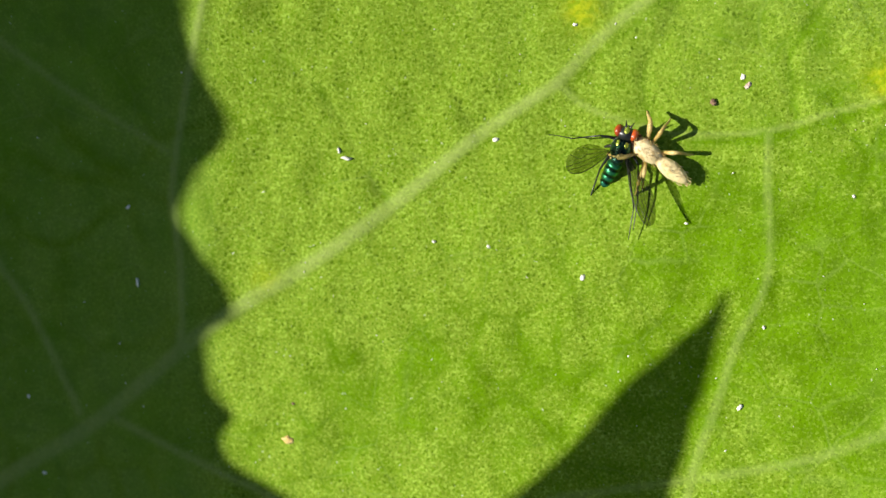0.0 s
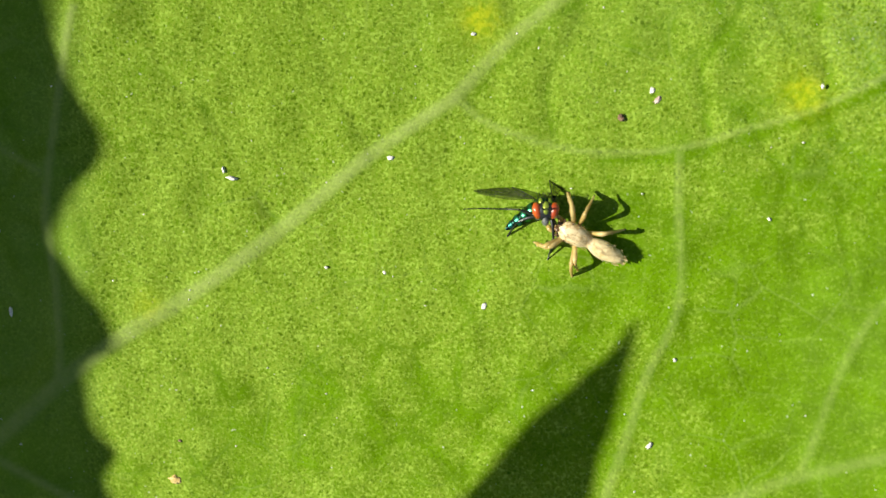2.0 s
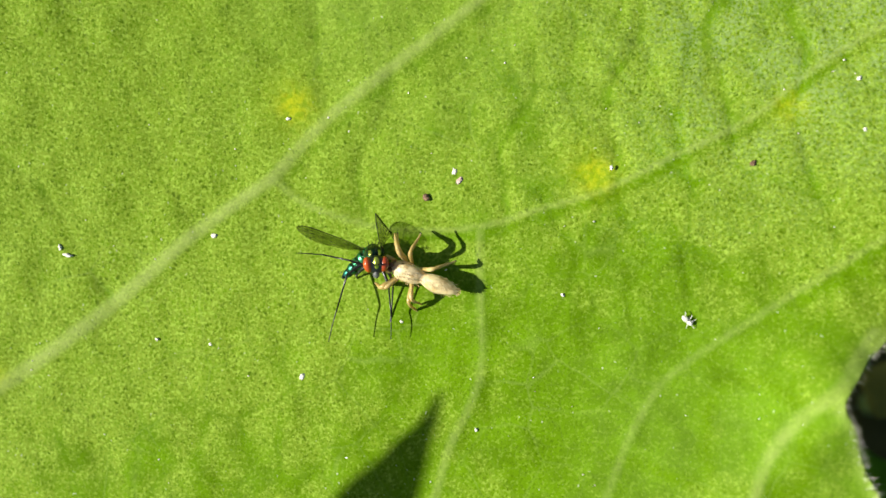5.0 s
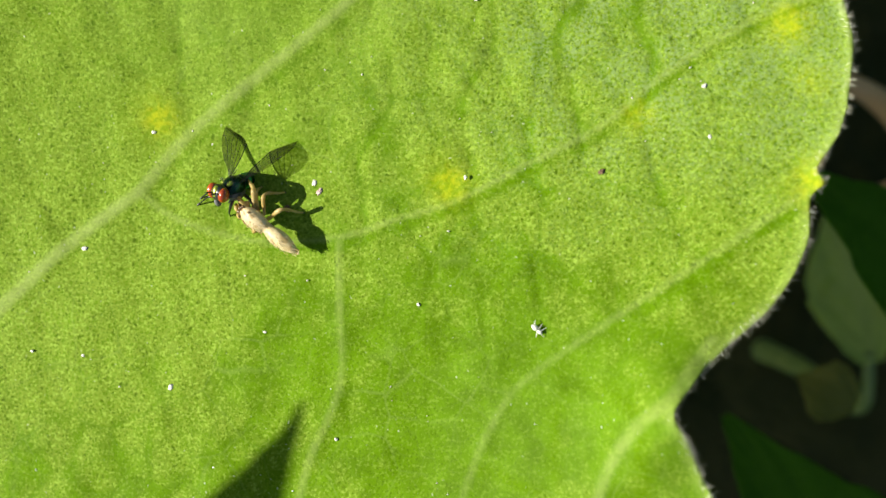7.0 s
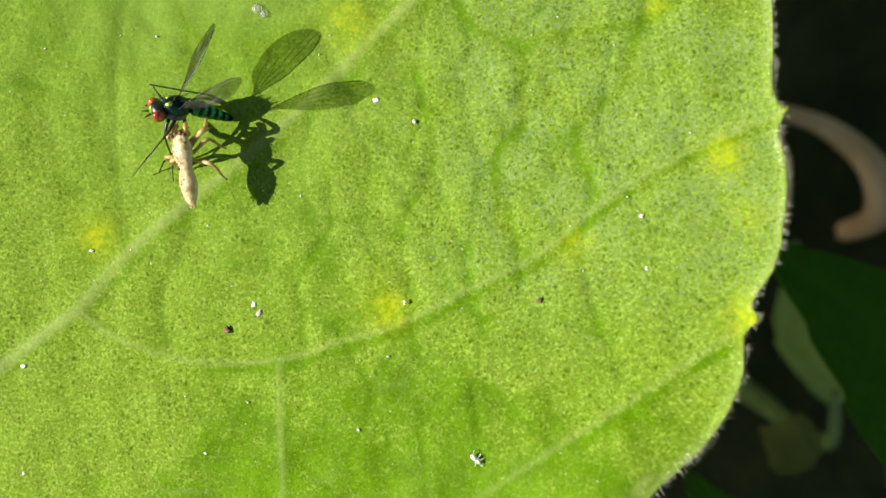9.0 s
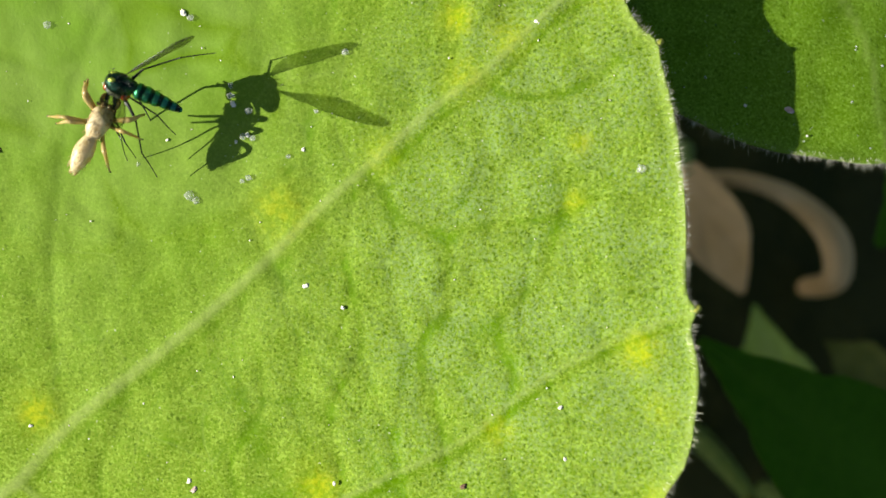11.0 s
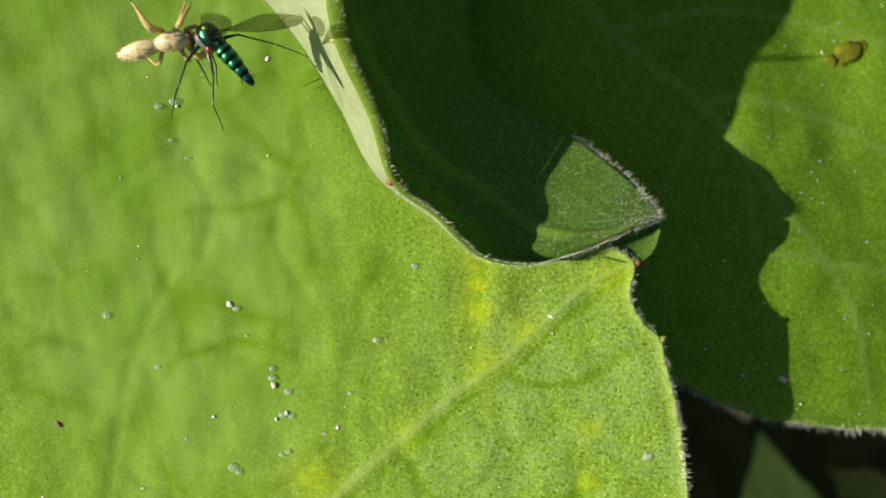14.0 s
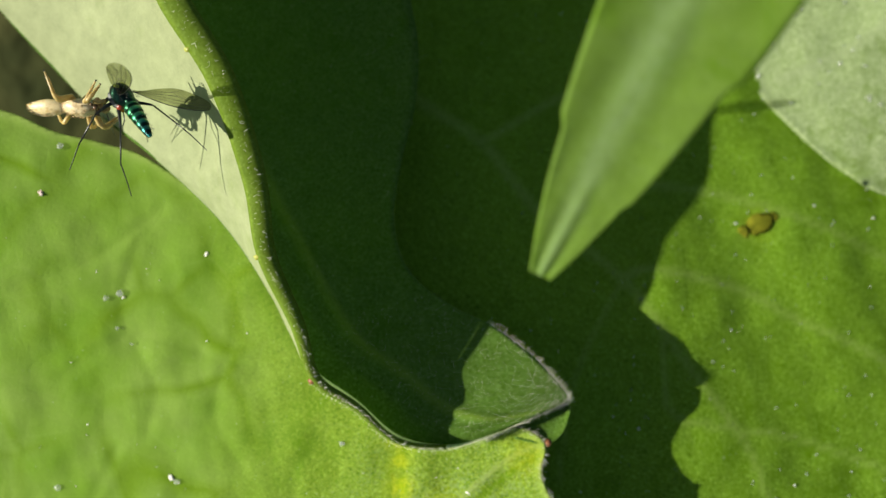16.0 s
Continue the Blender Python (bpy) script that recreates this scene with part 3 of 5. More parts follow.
MINOR_VEINS = [
    [(-4.5, 13.5), (-3.4, 10.4), (-1.9, 7.3), (-0.6, 5.4)],
    [(-13.1, 9.9), (-9.8, 6.8), (-8, 3.6), (-6.3, 1.0)],
    [(12.2, 38.7), (9.3, 32.5), (7.4, 23.9), (6.9, 17.1), (7.5, 12.3)],
    [(26, 39.5), (24.3, 36.1), (23.1, 30.5), (23.4, 25.4)],
    [(31.1, 11.8), (29.7, 14.7), (29.6, 17.5), (31, 19.1), (31.2, 23.2), (33.8, 24), (37.5, 24.5), (39.6, 25.6)],
    [(20.6, 22), (22.7, 18.9), (24.6, 17.9)],
    [(30.9, 31), (31.8, 35.6), (32.2, 39)],
    [(26.6, 27.4), (28.3, 24.6), (31.3, 23.4)],
    [(33.3, 32.6), (35, 31.4), (38.5, 31.7), (41, 33.4)],
    [(6.2, 20), (2, 22), (-3, 21), (-8, 24)],
    [(18, 0), (21, -2), (24, -1.6)],
    [(-30, -16.5), (-29, -19), (-28.5, -22)],
    [(2, 36), (8, 33.5), (12, 35), (17, 33)],
    [(9, 44), (14, 46.5), (19, 45), (24.5, 43)],
    [(6, 50), (11, 51.5), (16, 55)],
    [(14, 39), (15, 43), (13, 48), (14.5, 53)],
    [(20.5, 46), (19, 41), (21, 37)],
    [(9, 25.5), (14, 23), (18, 24), (22, 27.5)],
    [(2.5, 17), (5, 15.5), (6.8, 16)],
    [(13, 16.5), (12, 20), (14.5, 22.8)],
    [(25, 9), (24, 13), (26, 17), (25, 22)],
    [(18.5, 6.2), (18, 10), (20, 14), (19, 19)],
    [(35, 15), (34, 18.5), (36.5, 21), (37.4, 24.3)],
    [(10, 5.8), (9.5, 9), (11, 12), (11.5, 14.6)],
]
# bare green beside the veins, with shade away from the sun painted in
GREEN_SHADED_SIDES = [[(x + 0.55, y - 0.6) for x, y in MAIN_VEINS[1][0]], [(x + 0.2, y - 0.45) for x, y in MAIN_VEINS[2][0][3:]],
               [(x + 0.3, y - 0.4) for x, y in MAIN_VEINS[4][0]]]
MAIN_SPOTS = [(5.6, 12.8, 1.0, 1.0), (23.4, 8.7, 1.0, 1.0), (5.4, 12.9, 1.7, 0.3), (23.2, 8.8, 1.7, 0.3), (41.8, 17.0, 1.0, 0.9), (33.9, 12.3, 0.9, 0.5), (27.3, 28.3, 1.2, 0.3), (38.7, 28.7, 0.6, 0.7),
              (38.4, 25.4, 0.6, 0.7), (42.8, 8.4, 1.2, 0.9), (21.2, 25.1, 1.6, 0.5), (31.8, 35.9, 0.9, 0.8), (31.7, 37.6, 0.8, 0.7), (34.6, 34.9, 1.1, 0.45),
              (32.1, 32.7, 1.1, 0.45), (40.4, 38.0, 1.3, 0.5), (-14.4, -4.2, 0.9, 0.4), (31.8, 39.0, 1.0, 0.5), (42.9, 13.9, 0.9, 0.4)]

leaf = thing("broad_leaf", "broad hairy green leaf in sunlight with pale veins and yellow spots", "leaf")
blade_mesh("blade", MAIN_LOOP, main_height, MAIN_VEINS + [(v, 0.34, 0.26, 0.04) if v[0][0] < 26 else (v, 0.7, 0.5, 0.04) for v in MINOR_VEINS] + [(v, 0.5, 0.4, 0.0) for v in GREEN_SHADED_SIDES], MAIN_SPOTS, 0.24, MAIN_LEAF, leaf, main_bare_and_shade, main_smooth_and_shade, rim=0.55,
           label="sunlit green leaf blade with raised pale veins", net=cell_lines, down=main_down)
margin_hairs(leaf, np.vstack([MAIN_LOOP, MAIN_LOOP[:1]]), main_height, 0.035, 0.45, "fine white hairs along the leaf edge", -1.0, 0.6, (25, 60, -20, 45))
leaf_stalk(leaf, [(-44, -26, 4), (-58, -34, 2), (-78, -40, -14), (-98, -42, -40), (-108, -40, -92)], [1.6, 1.5, 1.7, 2.0, 2.4])


def edge_tooth(parent, x, y, z, material, size, label):
    bm = bmesh.new()
    blob(bm, (x, y, z), (size, size * 0.75, size * 0.6), (0, 0, 30), 0.4, x, 8)
    part("tooth", bm, material, parent, label)


edge_tooth(leaf, 41.75, 38.95, float(main_height(41.7, 38.9)), TOOTH_RED, 0.3, "red-brown tip of a leaf tooth")
edge_tooth(leaf, 44.75, 19.3, float(main_height(44.6, 19.3)), TOOTH_YELLOW, 0.36, "yellow gland on the leaf edge")
edge_tooth(leaf, 43.05, 8.4, float(main_height(42.9, 8.4)), TOOTH_YELLOW, 0.26, "yellow gland on the leaf edge")
edge_tooth(leaf, 43.2, 34.2, float(main_height(42.9, 34.3)), TOOTH_YELLOW, 0.28, "pale gland on the leaf edge")


# ---------------------------------------------------------------- the leaf below, half in shade
def far_height(x, y):
    x, y = np.asarray(x, float), np.asarray(y, float)
    # one even slope away from the main leaf
    return 10.880 -0.1658 * np.clip(x, 20, 80) -0.2325 * np.clip(y, 24, 90) + 0.25 * waves(x, y, 16, 9)


FAR_LOOP = spline([(36.00, 33.60), (40.00, 32.65), (45.09, 30.75), (48.20, 29.24), (51.15, 28.28), (53.44, 27.98), (56.46, 27.51), (58.73, 27.51), (59.70, 26.97), (60.35, 27.79), (62.57, 28.43), (66.99, 29.46), (70.01, 29.10), (70.90, 30.12), (75.69, 34.08), (81.00, 42.12), (84.29, 53.75), (83.07, 67.13), (77.43, 78.72), (66.85, 86.39), (53.37, 89.20), (39.91, 85.28), (28.95, 77.08), (23.58, 66.02), (24.00, 55.41), (29.67, 42.35)], 8, True)
FAR_VEINS = [
    ([(23.68, 74.90), (27.04, 70.60), (31.21, 65.05), (37.47, 60.60), (41.47, 55.43), (48.07, 49.74), (51.99, 44.15), (57.17, 36.25), (58.25, 28.43)], 1.1, 0.4, 0.6),
    ([(48.07, 49.74), (50.26, 50.53), (56.78, 48.98), (61.05, 46.71), (68.18, 43.16), (75.12, 38.22)], 0.7, 0.5, 0.55),
    ([(50.99, 45.72), (51.04, 40.14), (55.10, 38.75), (60.10, 37.87), (67.04, 35.42), (72.45, 33.12)], 0.5, 0.4, 0.5),
    ([(41.47, 55.43), (49.91, 57.14), (59.67, 55.37), (69.49, 50.94), (79.23, 44.06)], 0.7, 0.5, 0.5),
    ([(37.47, 60.60), (45.71, 65.26), (57.54, 67.50), (71.17, 62.61)], 0.7, 0.5, 0.5),
    ([(48.07, 49.74), (44.12, 42.46), (42.62, 35.05)], 0.5, 0.4, 0.4),
]
under = thing("lower_leaf", "green leaf dotted with dew, half shaded by the leaves over it", "leaf")
blade_mesh("blade", FAR_LOOP, far_height, FAR_VEINS, [(59.0, 53.8, 1.2, 0.25)], 0.42, FAR_LEAF, under, ridge=0.07, label="dewy green leaf blade, partly shaded")
margin_hairs(under, np.vstack([FAR_LOOP, FAR_LOOP[:1]]), far_height, 0.04, 0.6, "fine white hairs along the leaf edge", 1.0, 0.6, (34, 76, 24, 36))
leaf_stalk(under, [(24, 78, -14), (16, 90, -22), (8, 104, -45), (4, 110, -92)], [1.3, 1.3, 1.6, 2.0])
edge_tooth(under, 59.6, 26.9, float(far_height(59.6, 27)), TOOTH_YELLOW, 0.18, "pale gland on the leaf edge")


SIDE_LOOP = spline([(66, 75), (60.5, 71), (59.3, 67.4), (60.1, 65), (62.5, 61.9), (66, 58.3), (70, 56), (76, 56), (86, 62), (92, 76), (88, 92), (76, 94)], 8, True)


def side_height(x, y):
    return -13.5 + 0.3 * waves(np.asarray(x, float), np.asarray(y, float), 20, 5) - 0.12 * (np.asarray(y) - 60)


upper = thing("side_leaf", "pale green leaf dotted with dew, lying over the lower leaf", "leaf")
blade_mesh("blade", SIDE_LOOP, side_height, [([(62, 66), (70, 70), (84, 84)], 0.8, 0.8, 0.5)], [], 0.5, DEWY_LEAF, upper)
leaf_stalk(upper, [(86, 86, -17), (94, 98, -26), (98, 104, -50), (100, 106, -94)], [1.2, 1.3, 1.6, 2.0])


# ---------------------------------------------------------------- the curled leaf
def curled_leaf():
    """A narrow leaf whose near edge rolls up and over, so that its pale underside shows."""
    ob = thing("curled_leaf", "curled green leaf, its edge rolled up to show the pale underside", "leaf")
    ridge = spline([(42.95, 41.55, -0.90), (40.95, 40.83, 0.10), (38.20, 39.72, 0.80), (35.09, 39.00, 1.50), (31.90, 39.60, 2.60), (29.45, 41.95, 3.90), (27.07, 43.91, 5.05), (26.05, 47.40, 6.20), (24.27, 51.65, 7.00), (23.57, 56.21, 7.50), (21.64, 61.99, 7.90), (18.66, 67.02, 8.20), (17.50, 71.00, 8.00), (14.00, 79.00, 8.00), (9.00, 88.00, 8.00)], 10)
    fold = spline([(42.90, 41.58, -1.00), (40.92, 40.86, -0.10), (38.18, 39.74, 0.20), (35.06, 39.02, 0.40), (31.76, 39.55, -0.12), (28.92, 41.92, -0.07), (25.45, 44.70, 0.18), (23.09, 49.34, 0.58), (20.16, 54.01, 1.29), (16.00, 58.34, 2.40), (11.10, 61.80, 0.00), (7.90, 65.00, 0.00), (3.50, 70.00, 0.50), (-2.00, 78.00, 2.00), (-6.00, 88.00, 3.00)], 10)
    far = spline([(43.30, 41.62, -0.90), (43.19, 42.04, -0.90), (42.55, 42.86, -0.90), (41.74, 43.88, -0.95), (40.53, 45.03, -1.00), (38.31, 46.73, -1.25), (35.32, 48.26, -1.40), (32.49, 50.56, -1.80), (31.50, 54.00, -1.00), (32.00, 58.50, -2.00), (33.00, 63.00, -2.50), (33.00, 68.00, -3.00), (31.00, 75.00, -3.00), (26.00, 83.00, -2.00), (18.00, 92.00, 0.00)], 10)
    n = len(ridge)
    rolled, trough = [], []
    k1, k2 = 22, 30
    rng = np.random.RandomState(4)
    for i in range(n):
        a, f, b = ridge[i], fold[i], far[i]
        span = np.linalg.norm(a - f)
        # the rolled side: from the upper edge round to the fold, hollow towards the light
        bulge = np.array([-0.2, -0.1, -0.5]) * min(span * 0.15, 1.2) * min(1.0, max(0.0, i - 55) / 40)
        row = []
        for k in range(k1 + 1):
            t = k / k1
            p = a * (1 - t) + f * t + bulge * math.sin(math.pi * t)
            row.append(p + np.array([0, 0, 0.10 * math.sin(i * 0.5 + 5 * t) * t * (1 - t) * 4]))
        rolled.append(row)
        # the trough: from the fold under the roll and up to the other edge
        row = []
        depth = 0.9 + 0.10 * np.linalg.norm(b - f)
        for k in range(k2 + 1):
            t = k / k2
            p = f * (1 - t) + b * t
            hood = math.sin(math.pi * 0.5 * min(1.0, t / 0.22)) * (1.0 if t < 0.22 else 1 - (t - 0.22) / 0.78)
            p = p + np.array([0, 0, hood * np.interp(i, [0, 8, 45, 62, 80], [0.0, 0.3, 0.7, 0.3, 0.0])])
            p = p - np.array([0, 0, depth * math.sin(math.pi * t) * np.interp(i, [0, 50, 80], [0.0, 0.0, 1.0])])
            rib = math.exp(-((t - 0.36) / 0.045) ** 2) + 0.4 * math.exp(-((t - 0.18) / 0.04) ** 2)
            p[2] += 0.28 * rib * min(1.0, i / 14) + 0.05 * math.sin(9 * t + i * 0.35)
            row.append(p)
        trough.append(row)

    def sheet(name, rows, material, label, thick, rib=None):
        w = len(rows[0])
        verts = [p * MM for row in rows for p in row]
        faces = [(i * w + k, i * w + k + 1, (i + 1) * w + k + 1, (i + 1) * w + k) for i in range(len(rows) - 1) for k in range(w - 1)]
        me_ob = link_mesh(name, verts, faces, material, ob, label)
        shade = [0.6 * math.exp(-((k / (w - 1) - rib) / 0.03) ** 2) if rib else 0.0 for _ in rows for k in range(w)]
        me_ob.data.attributes.new("vein", "FLOAT", "POINT").data.foreach_set("value", shade)
        me_ob.data.attributes.new("spot", "FLOAT", "POINT").data.foreach_set("value", [0.0] * len(shade))
        if thick:
            solid = me_ob.modifiers.new("thickness", "SOLIDIFY")
            solid.thickness, solid.offset = thick * MM, 0
        return me_ob

    sheet("rolled_edge", rolled, PALE_LEAF, "pale whitish green leaf underside", 0.0)
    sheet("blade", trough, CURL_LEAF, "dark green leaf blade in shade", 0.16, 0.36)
    # the very tip folds back on the leaf below it
    near = spline([(39.20, 40.05, 0.20), (40.20, 40.50, 0.05), (41.20, 40.95, -0.15), (42.10, 41.25, -0.45), (43.20, 41.62, -0.92)], 5)
    outer = spline([(39.60, 39.30, -0.20), (41.25, 38.95, -0.20), (42.10, 39.05, -0.25), (42.90, 39.75, -0.45), (43.36, 41.00, -0.85)], 5)
    tip = []
    for a, b in zip(near, outer):
        tip.append([a * (1 - k / 10) + b * (k / 10) - np.array([0, 0, 0.8 * math.sin(math.pi * (k / 10) ** 0.7)]) for k in range(11)])
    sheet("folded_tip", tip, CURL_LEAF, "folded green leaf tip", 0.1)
    # the green rim that turns over along the top of the roll
    rim = []
    for i in range(30, n):
        ahead = ridge[min(i + 1, n - 1)] - ridge[i - 1]
        ahead /= np.linalg.norm(ahead)
        side = np.cross(ahead, (0, 0, 1))
        side /= np.linalg.norm(side)
        w = np.interp(i, [30, 60, 100, 140], [0.14, 0.5, 1.6, 2.2])
        rim.append([ridge[i] + side * (w * s) + np.array([0, 0, 0.05 - d]) for s, d in ((-0.03, 0.0), (0.2, -0.14), (0.5, -0.16), (0.85, -0.02), (1.0, 0.25))])
    sheet("rim", rim, RIM_LEAF, "green hairy rim of the rolled leaf", 0.12)
    roots, ways, lengths = [], [], []
    for i in range(20, n - 1):
        for _ in range(4):
            t = rng.rand()
            p = ridge[i] * (1 - t) + ridge[i + 1] * t
            w = np.interp(i, [30, 60, 100, 140], [0.14, 0.5, 1.6, 2.2])
            s = 0.15 + 0.6 * rng.rand()
            roots.append(p + np.array([w * s, 0.1 * s, 0.18]))
            ways.append((0.75, 0.1, 0.7))
            lengths.append(rng.uniform(0.25, 0.6))
    for i in range(0, 52):
        for _ in range(8):
            t = rng.rand()
            p = far[i] * (1 - t) + far[i + 1] * t
            inner = rng.rand() ** 2
            roots.append(p + np.array([-0.9 * inner, -0.6 * inner, 0.02]))
            ways.append((0.75, 0.6, 0.35))
            lengths.append(rng.uniform(0.3, 0.65))
    for i in range(0, 60):
        for _ in range(5):
            t = rng.rand()
            p = ridge[i] * (1 - t) + ridge[i + 1] * t
            roots.append(p + np.array([0, 0.1 * rng.rand(), 0]))
            ways.append((-0.35, -0.7, 0.5))
            lengths.append(rng.uniform(0.25, 0.5))
    for _ in range(2600):
        i, k = rng.randint(2, 64), rng.randint(6, k2)
        p = trough[i][k]
        roots.append(p + rng.normal(0, 0.12, 3) * np.array([1, 1, 0]))
        ways.append((0.2, 0.1, 0.9))
        lengths.append(rng.uniform(0.1, 0.3))
    hair_mesh("leaf_hairs", roots, ways, lengths, ob, "short white hairs along the curled edge", 0.0085)
    for i, s in ((60, 0.3), (80, 0.26), (104, 0.26)):
        edge_tooth(ob, *ridge[i], TOOTH_RED if i == 60 else TOOTH_YELLOW, s, "red-brown tip of a leaf tooth" if i == 60 else "yellow-green leaf tooth")
    leaf_stalk(ob, [(8, 88, 2), (2, 100, -10), (-6, 112, -40), (-10, 116, -92)], [1.2, 1.3, 1.6, 2.0])
    return ob


curled_leaf()


# ---------------------------------------------------------------- leaves on one stalk: pointed blades with toothed edges
def pointed_leaf(name, label, tip, base, half, bow, material, step, teeth, up=(0, 0, 1), stalk=None, tooth_size=0.06, category="leaf", blunt=0.35, ripple=0.08):
    """A pointed leaf from tip to base, in millimetres, with a toothed edge and a raised midrib."""
    ob = thing(name, label, category)
    tip, base, up = Vector(tip), Vector(base), Vector(up)
    ahead = base - tip
    length = ahead.length
    ahead.normalize()
    side = ahead.cross(up).normalized()
    top = side.cross(ahead)
    rows = max(40, int(length / step))
    cols = 16
    verts, shade = [], []
    for i in range(rows + 1):
        s = i / rows
        w = half * (math.sin(math.pi * min(1.0, s * 0.92 + 0.02)) ** 0.8) * (blunt + (1 - blunt) * min(1.0, s * 2.2))
        for k in range(-cols, cols + 1):
            t = k / cols
            saw = ((s * teeth + (0.3 if k > 0 else 0)) % 1.0)
            edge = 1 + tooth_size * (1 - saw) * (abs(t) ** 6) * 2
            lift = bow * math.sin(math.pi * s) + 0.12 * w * t * t + 0.1 * math.exp(-(t / 0.3) ** 2)
            lift += ripple * math.sin(abs(t) * 9 + s * length * 0.8)
            verts.append((tip + ahead * (s * length) + side * (t * w * edge) + top * lift) * MM)
            shade.append(0.55 * math.exp(-((t + 0.12) / 0.3) ** 2))
    w = 2 * cols + 1
    faces = [(i * w + k, i * w + k + 1, (i + 1) * w + k + 1, (i + 1) * w + k) for i in range(rows) for k in range(w - 1)]
    blade = link_mesh("blade", verts, faces, material, ob)
    blade.data.attributes.new("vein", "FLOAT", "POINT").data.foreach_set("value", shade)
    blade.data.attributes.new("spot", "FLOAT", "POINT").data.foreach_set("value", [0.0] * len(shade))
    solid = blade.modifiers.new("thickness", "SOLIDIFY")
    solid.thickness, solid.offset = 0.2 * MM, -1
    if stalk:
        leaf_stalk(ob, [tuple(base - ahead * 1.5)] + stalk, [half * 0.05 + 0.5, half * 0.05 + 0.7, 1.6, 2.0])
    return ob


high = pointed_leaf("pointed_leaf", "narrow pointed light green leaf hanging over the others", (40.6, 50.4, 21), (63, 92, 33), 4.4, 1.0, HIGH_LEAF, 0.5, 8,
                    (0.1, -0.1, 1), [(64, 106, 28), (70, 118, -10), (72, 122, -92)], blunt=0.95, ripple=0.02)

# ---------------------------------------------------------------- leaves towards the sun, known by their shadows
def sunward(x, y, z, rise):
    """The place at that rise over (x, y, z), on the way to the sun."""
    k = rise / -RAY.z
    return (x - RAY.x * k, y - RAY.y * k, z + rise)


def shading_leaf(label, rise, points, veins, stalk):
    """A flat leaf high over the others; its outline and veins are given where their shade falls on the main leaf."""
    ob = thing("shading_leaf", label, "leaf")

    def lifted(run):
        up = [sunward(x, y, float(main_height(x, y)), rise - float(main_height(x, y))) for x, y in run]
        return [(p[0], p[1]) for p in up]

    blade_mesh("blade", spline(lifted(points), 6, True), lambda x, y: rise + 0.0 * np.asarray(x), [(lifted(run), 1.0, 0.5, 0.6) for run in veins],
               [], 0.6, TALL_LEAF, ob, label="toothed green leaf blade")
    leaf_stalk(ob, stalk, [1.2, 1.4, 1.6, 2.0])
    return ob


shading_leaf("pointed green leaf high towards the sun", 44, [(14.7, -4.0), (14.2, -6.2), (13.4, -9.3), (12.4, -13.0), (11.5, -16.2), (10.2, -20.0), (5.0, -28.0), (-4.0, -39.0), (-13.0, -46.0), (-21.0, -45.0), (-19.0, -37.0), (-9.0, -28.0), (2.0, -17.7), (5.6, -14.1), (7.9, -11.3), (10.2, -8.8), (12.5, -6.6), (13.8, -5.0)], [[(14, -6), (6, -19), (-6, -34), (-18, -45)]], [(-87, -44, 44), (-94, -56, 20), (-98, -64, -20), (-100, -66, -94)])
# the outline away from the toothed edge is added, widened to block sky
shading_leaf("broad toothed green leaf high towards the sun", 42, [(-30.0, 60.0), (-24.0, 36.0), (-20.5, 22.0), (-19.2, 13.2), (-19.4, 11.7), (-18.6, 9.5), (-17.3, 7.1), (-17.0, 4.6), (-18.9, 2.7), (-19.6, 0.9), (-20.3, -0.6), (-19.1, -2.4), (-17.1, -5.0), (-16.7, -6.9), (-18.4, -8.1), (-18.7, -10.4), (-18.1, -12.3), (-16.8, -13.8), (-17.8, -15.1), (-17.2, -16.6), (-15.6, -17.7), (-13.6, -18.6), (-12.8, -19.1), (-12.4, -22.0), (-16.0, -34.0), (-32.0, -60.0), (-62.0, -70.0), (-94.0, -56.0), (-112.0, -16.0), (-112.0, 22.0), (-92.0, 58.0), (-58.0, 68.0)],
    [[(-14, -20), (-30, -14), (-48, 0), (-66, 10)], [(-19, 12), (-34, 6), (-48, 0)], [(-30, 44), (-40, 24), (-48, 0)]],
    [(-134, 10, 42), (-144, 14, 20), (-152, 14, -20), (-156, 14, -94)])

# ---------------------------------------------------------------- undergrowth
for tip, base, half, turn in (((54, 12, -34), (92, -22, -30), 11, (0.2, 0.2, 1)), ((50, -14, -44), (84, -60, -40), 13, (-0.2, 0.1, 1)),
                              ((78, 20, -50), (100, 64, -44), 14, (0.2, -0.3, 1))):
    pointed_leaf("shade_leaf", "deep green leaf in shade under the plants", tip, base, half, 1.5, SHADE_LEAF, 1.2, 9, turn,
                 [(base[0] * 1.05, base[1] * 1.05, -60), (base[0] * 1.08, base[1] * 1.08, -80), (base[0] * 1.1, base[1] * 1.1, -95)])


LITTER = plain_material("olive_dry_leaf", (0.13, 0.14, 0.025), (0.24, 0.24, 0.05), 150, 0.8, bump=0.4, depth=0.0005, shine=0.1)
for tip, base, half, turn in (((60, -11, -52), (66, -14, -50), 3.4, (-0.2, 0.3, 1)), ((73, 2, -54), (79, -4, -52), 2.6, (0.2, -0.2, 1))):
    pointed_leaf("dry_leaf", "dry olive-brown leaf low in the shade under the plants", tip, base, half, 0.8, LITTER, 1.0, 5, turn,
                 [(base[0] + 2, base[1], -62), (base[0] + 3, base[1], -80), (base[0] + 3, base[1], -95)])


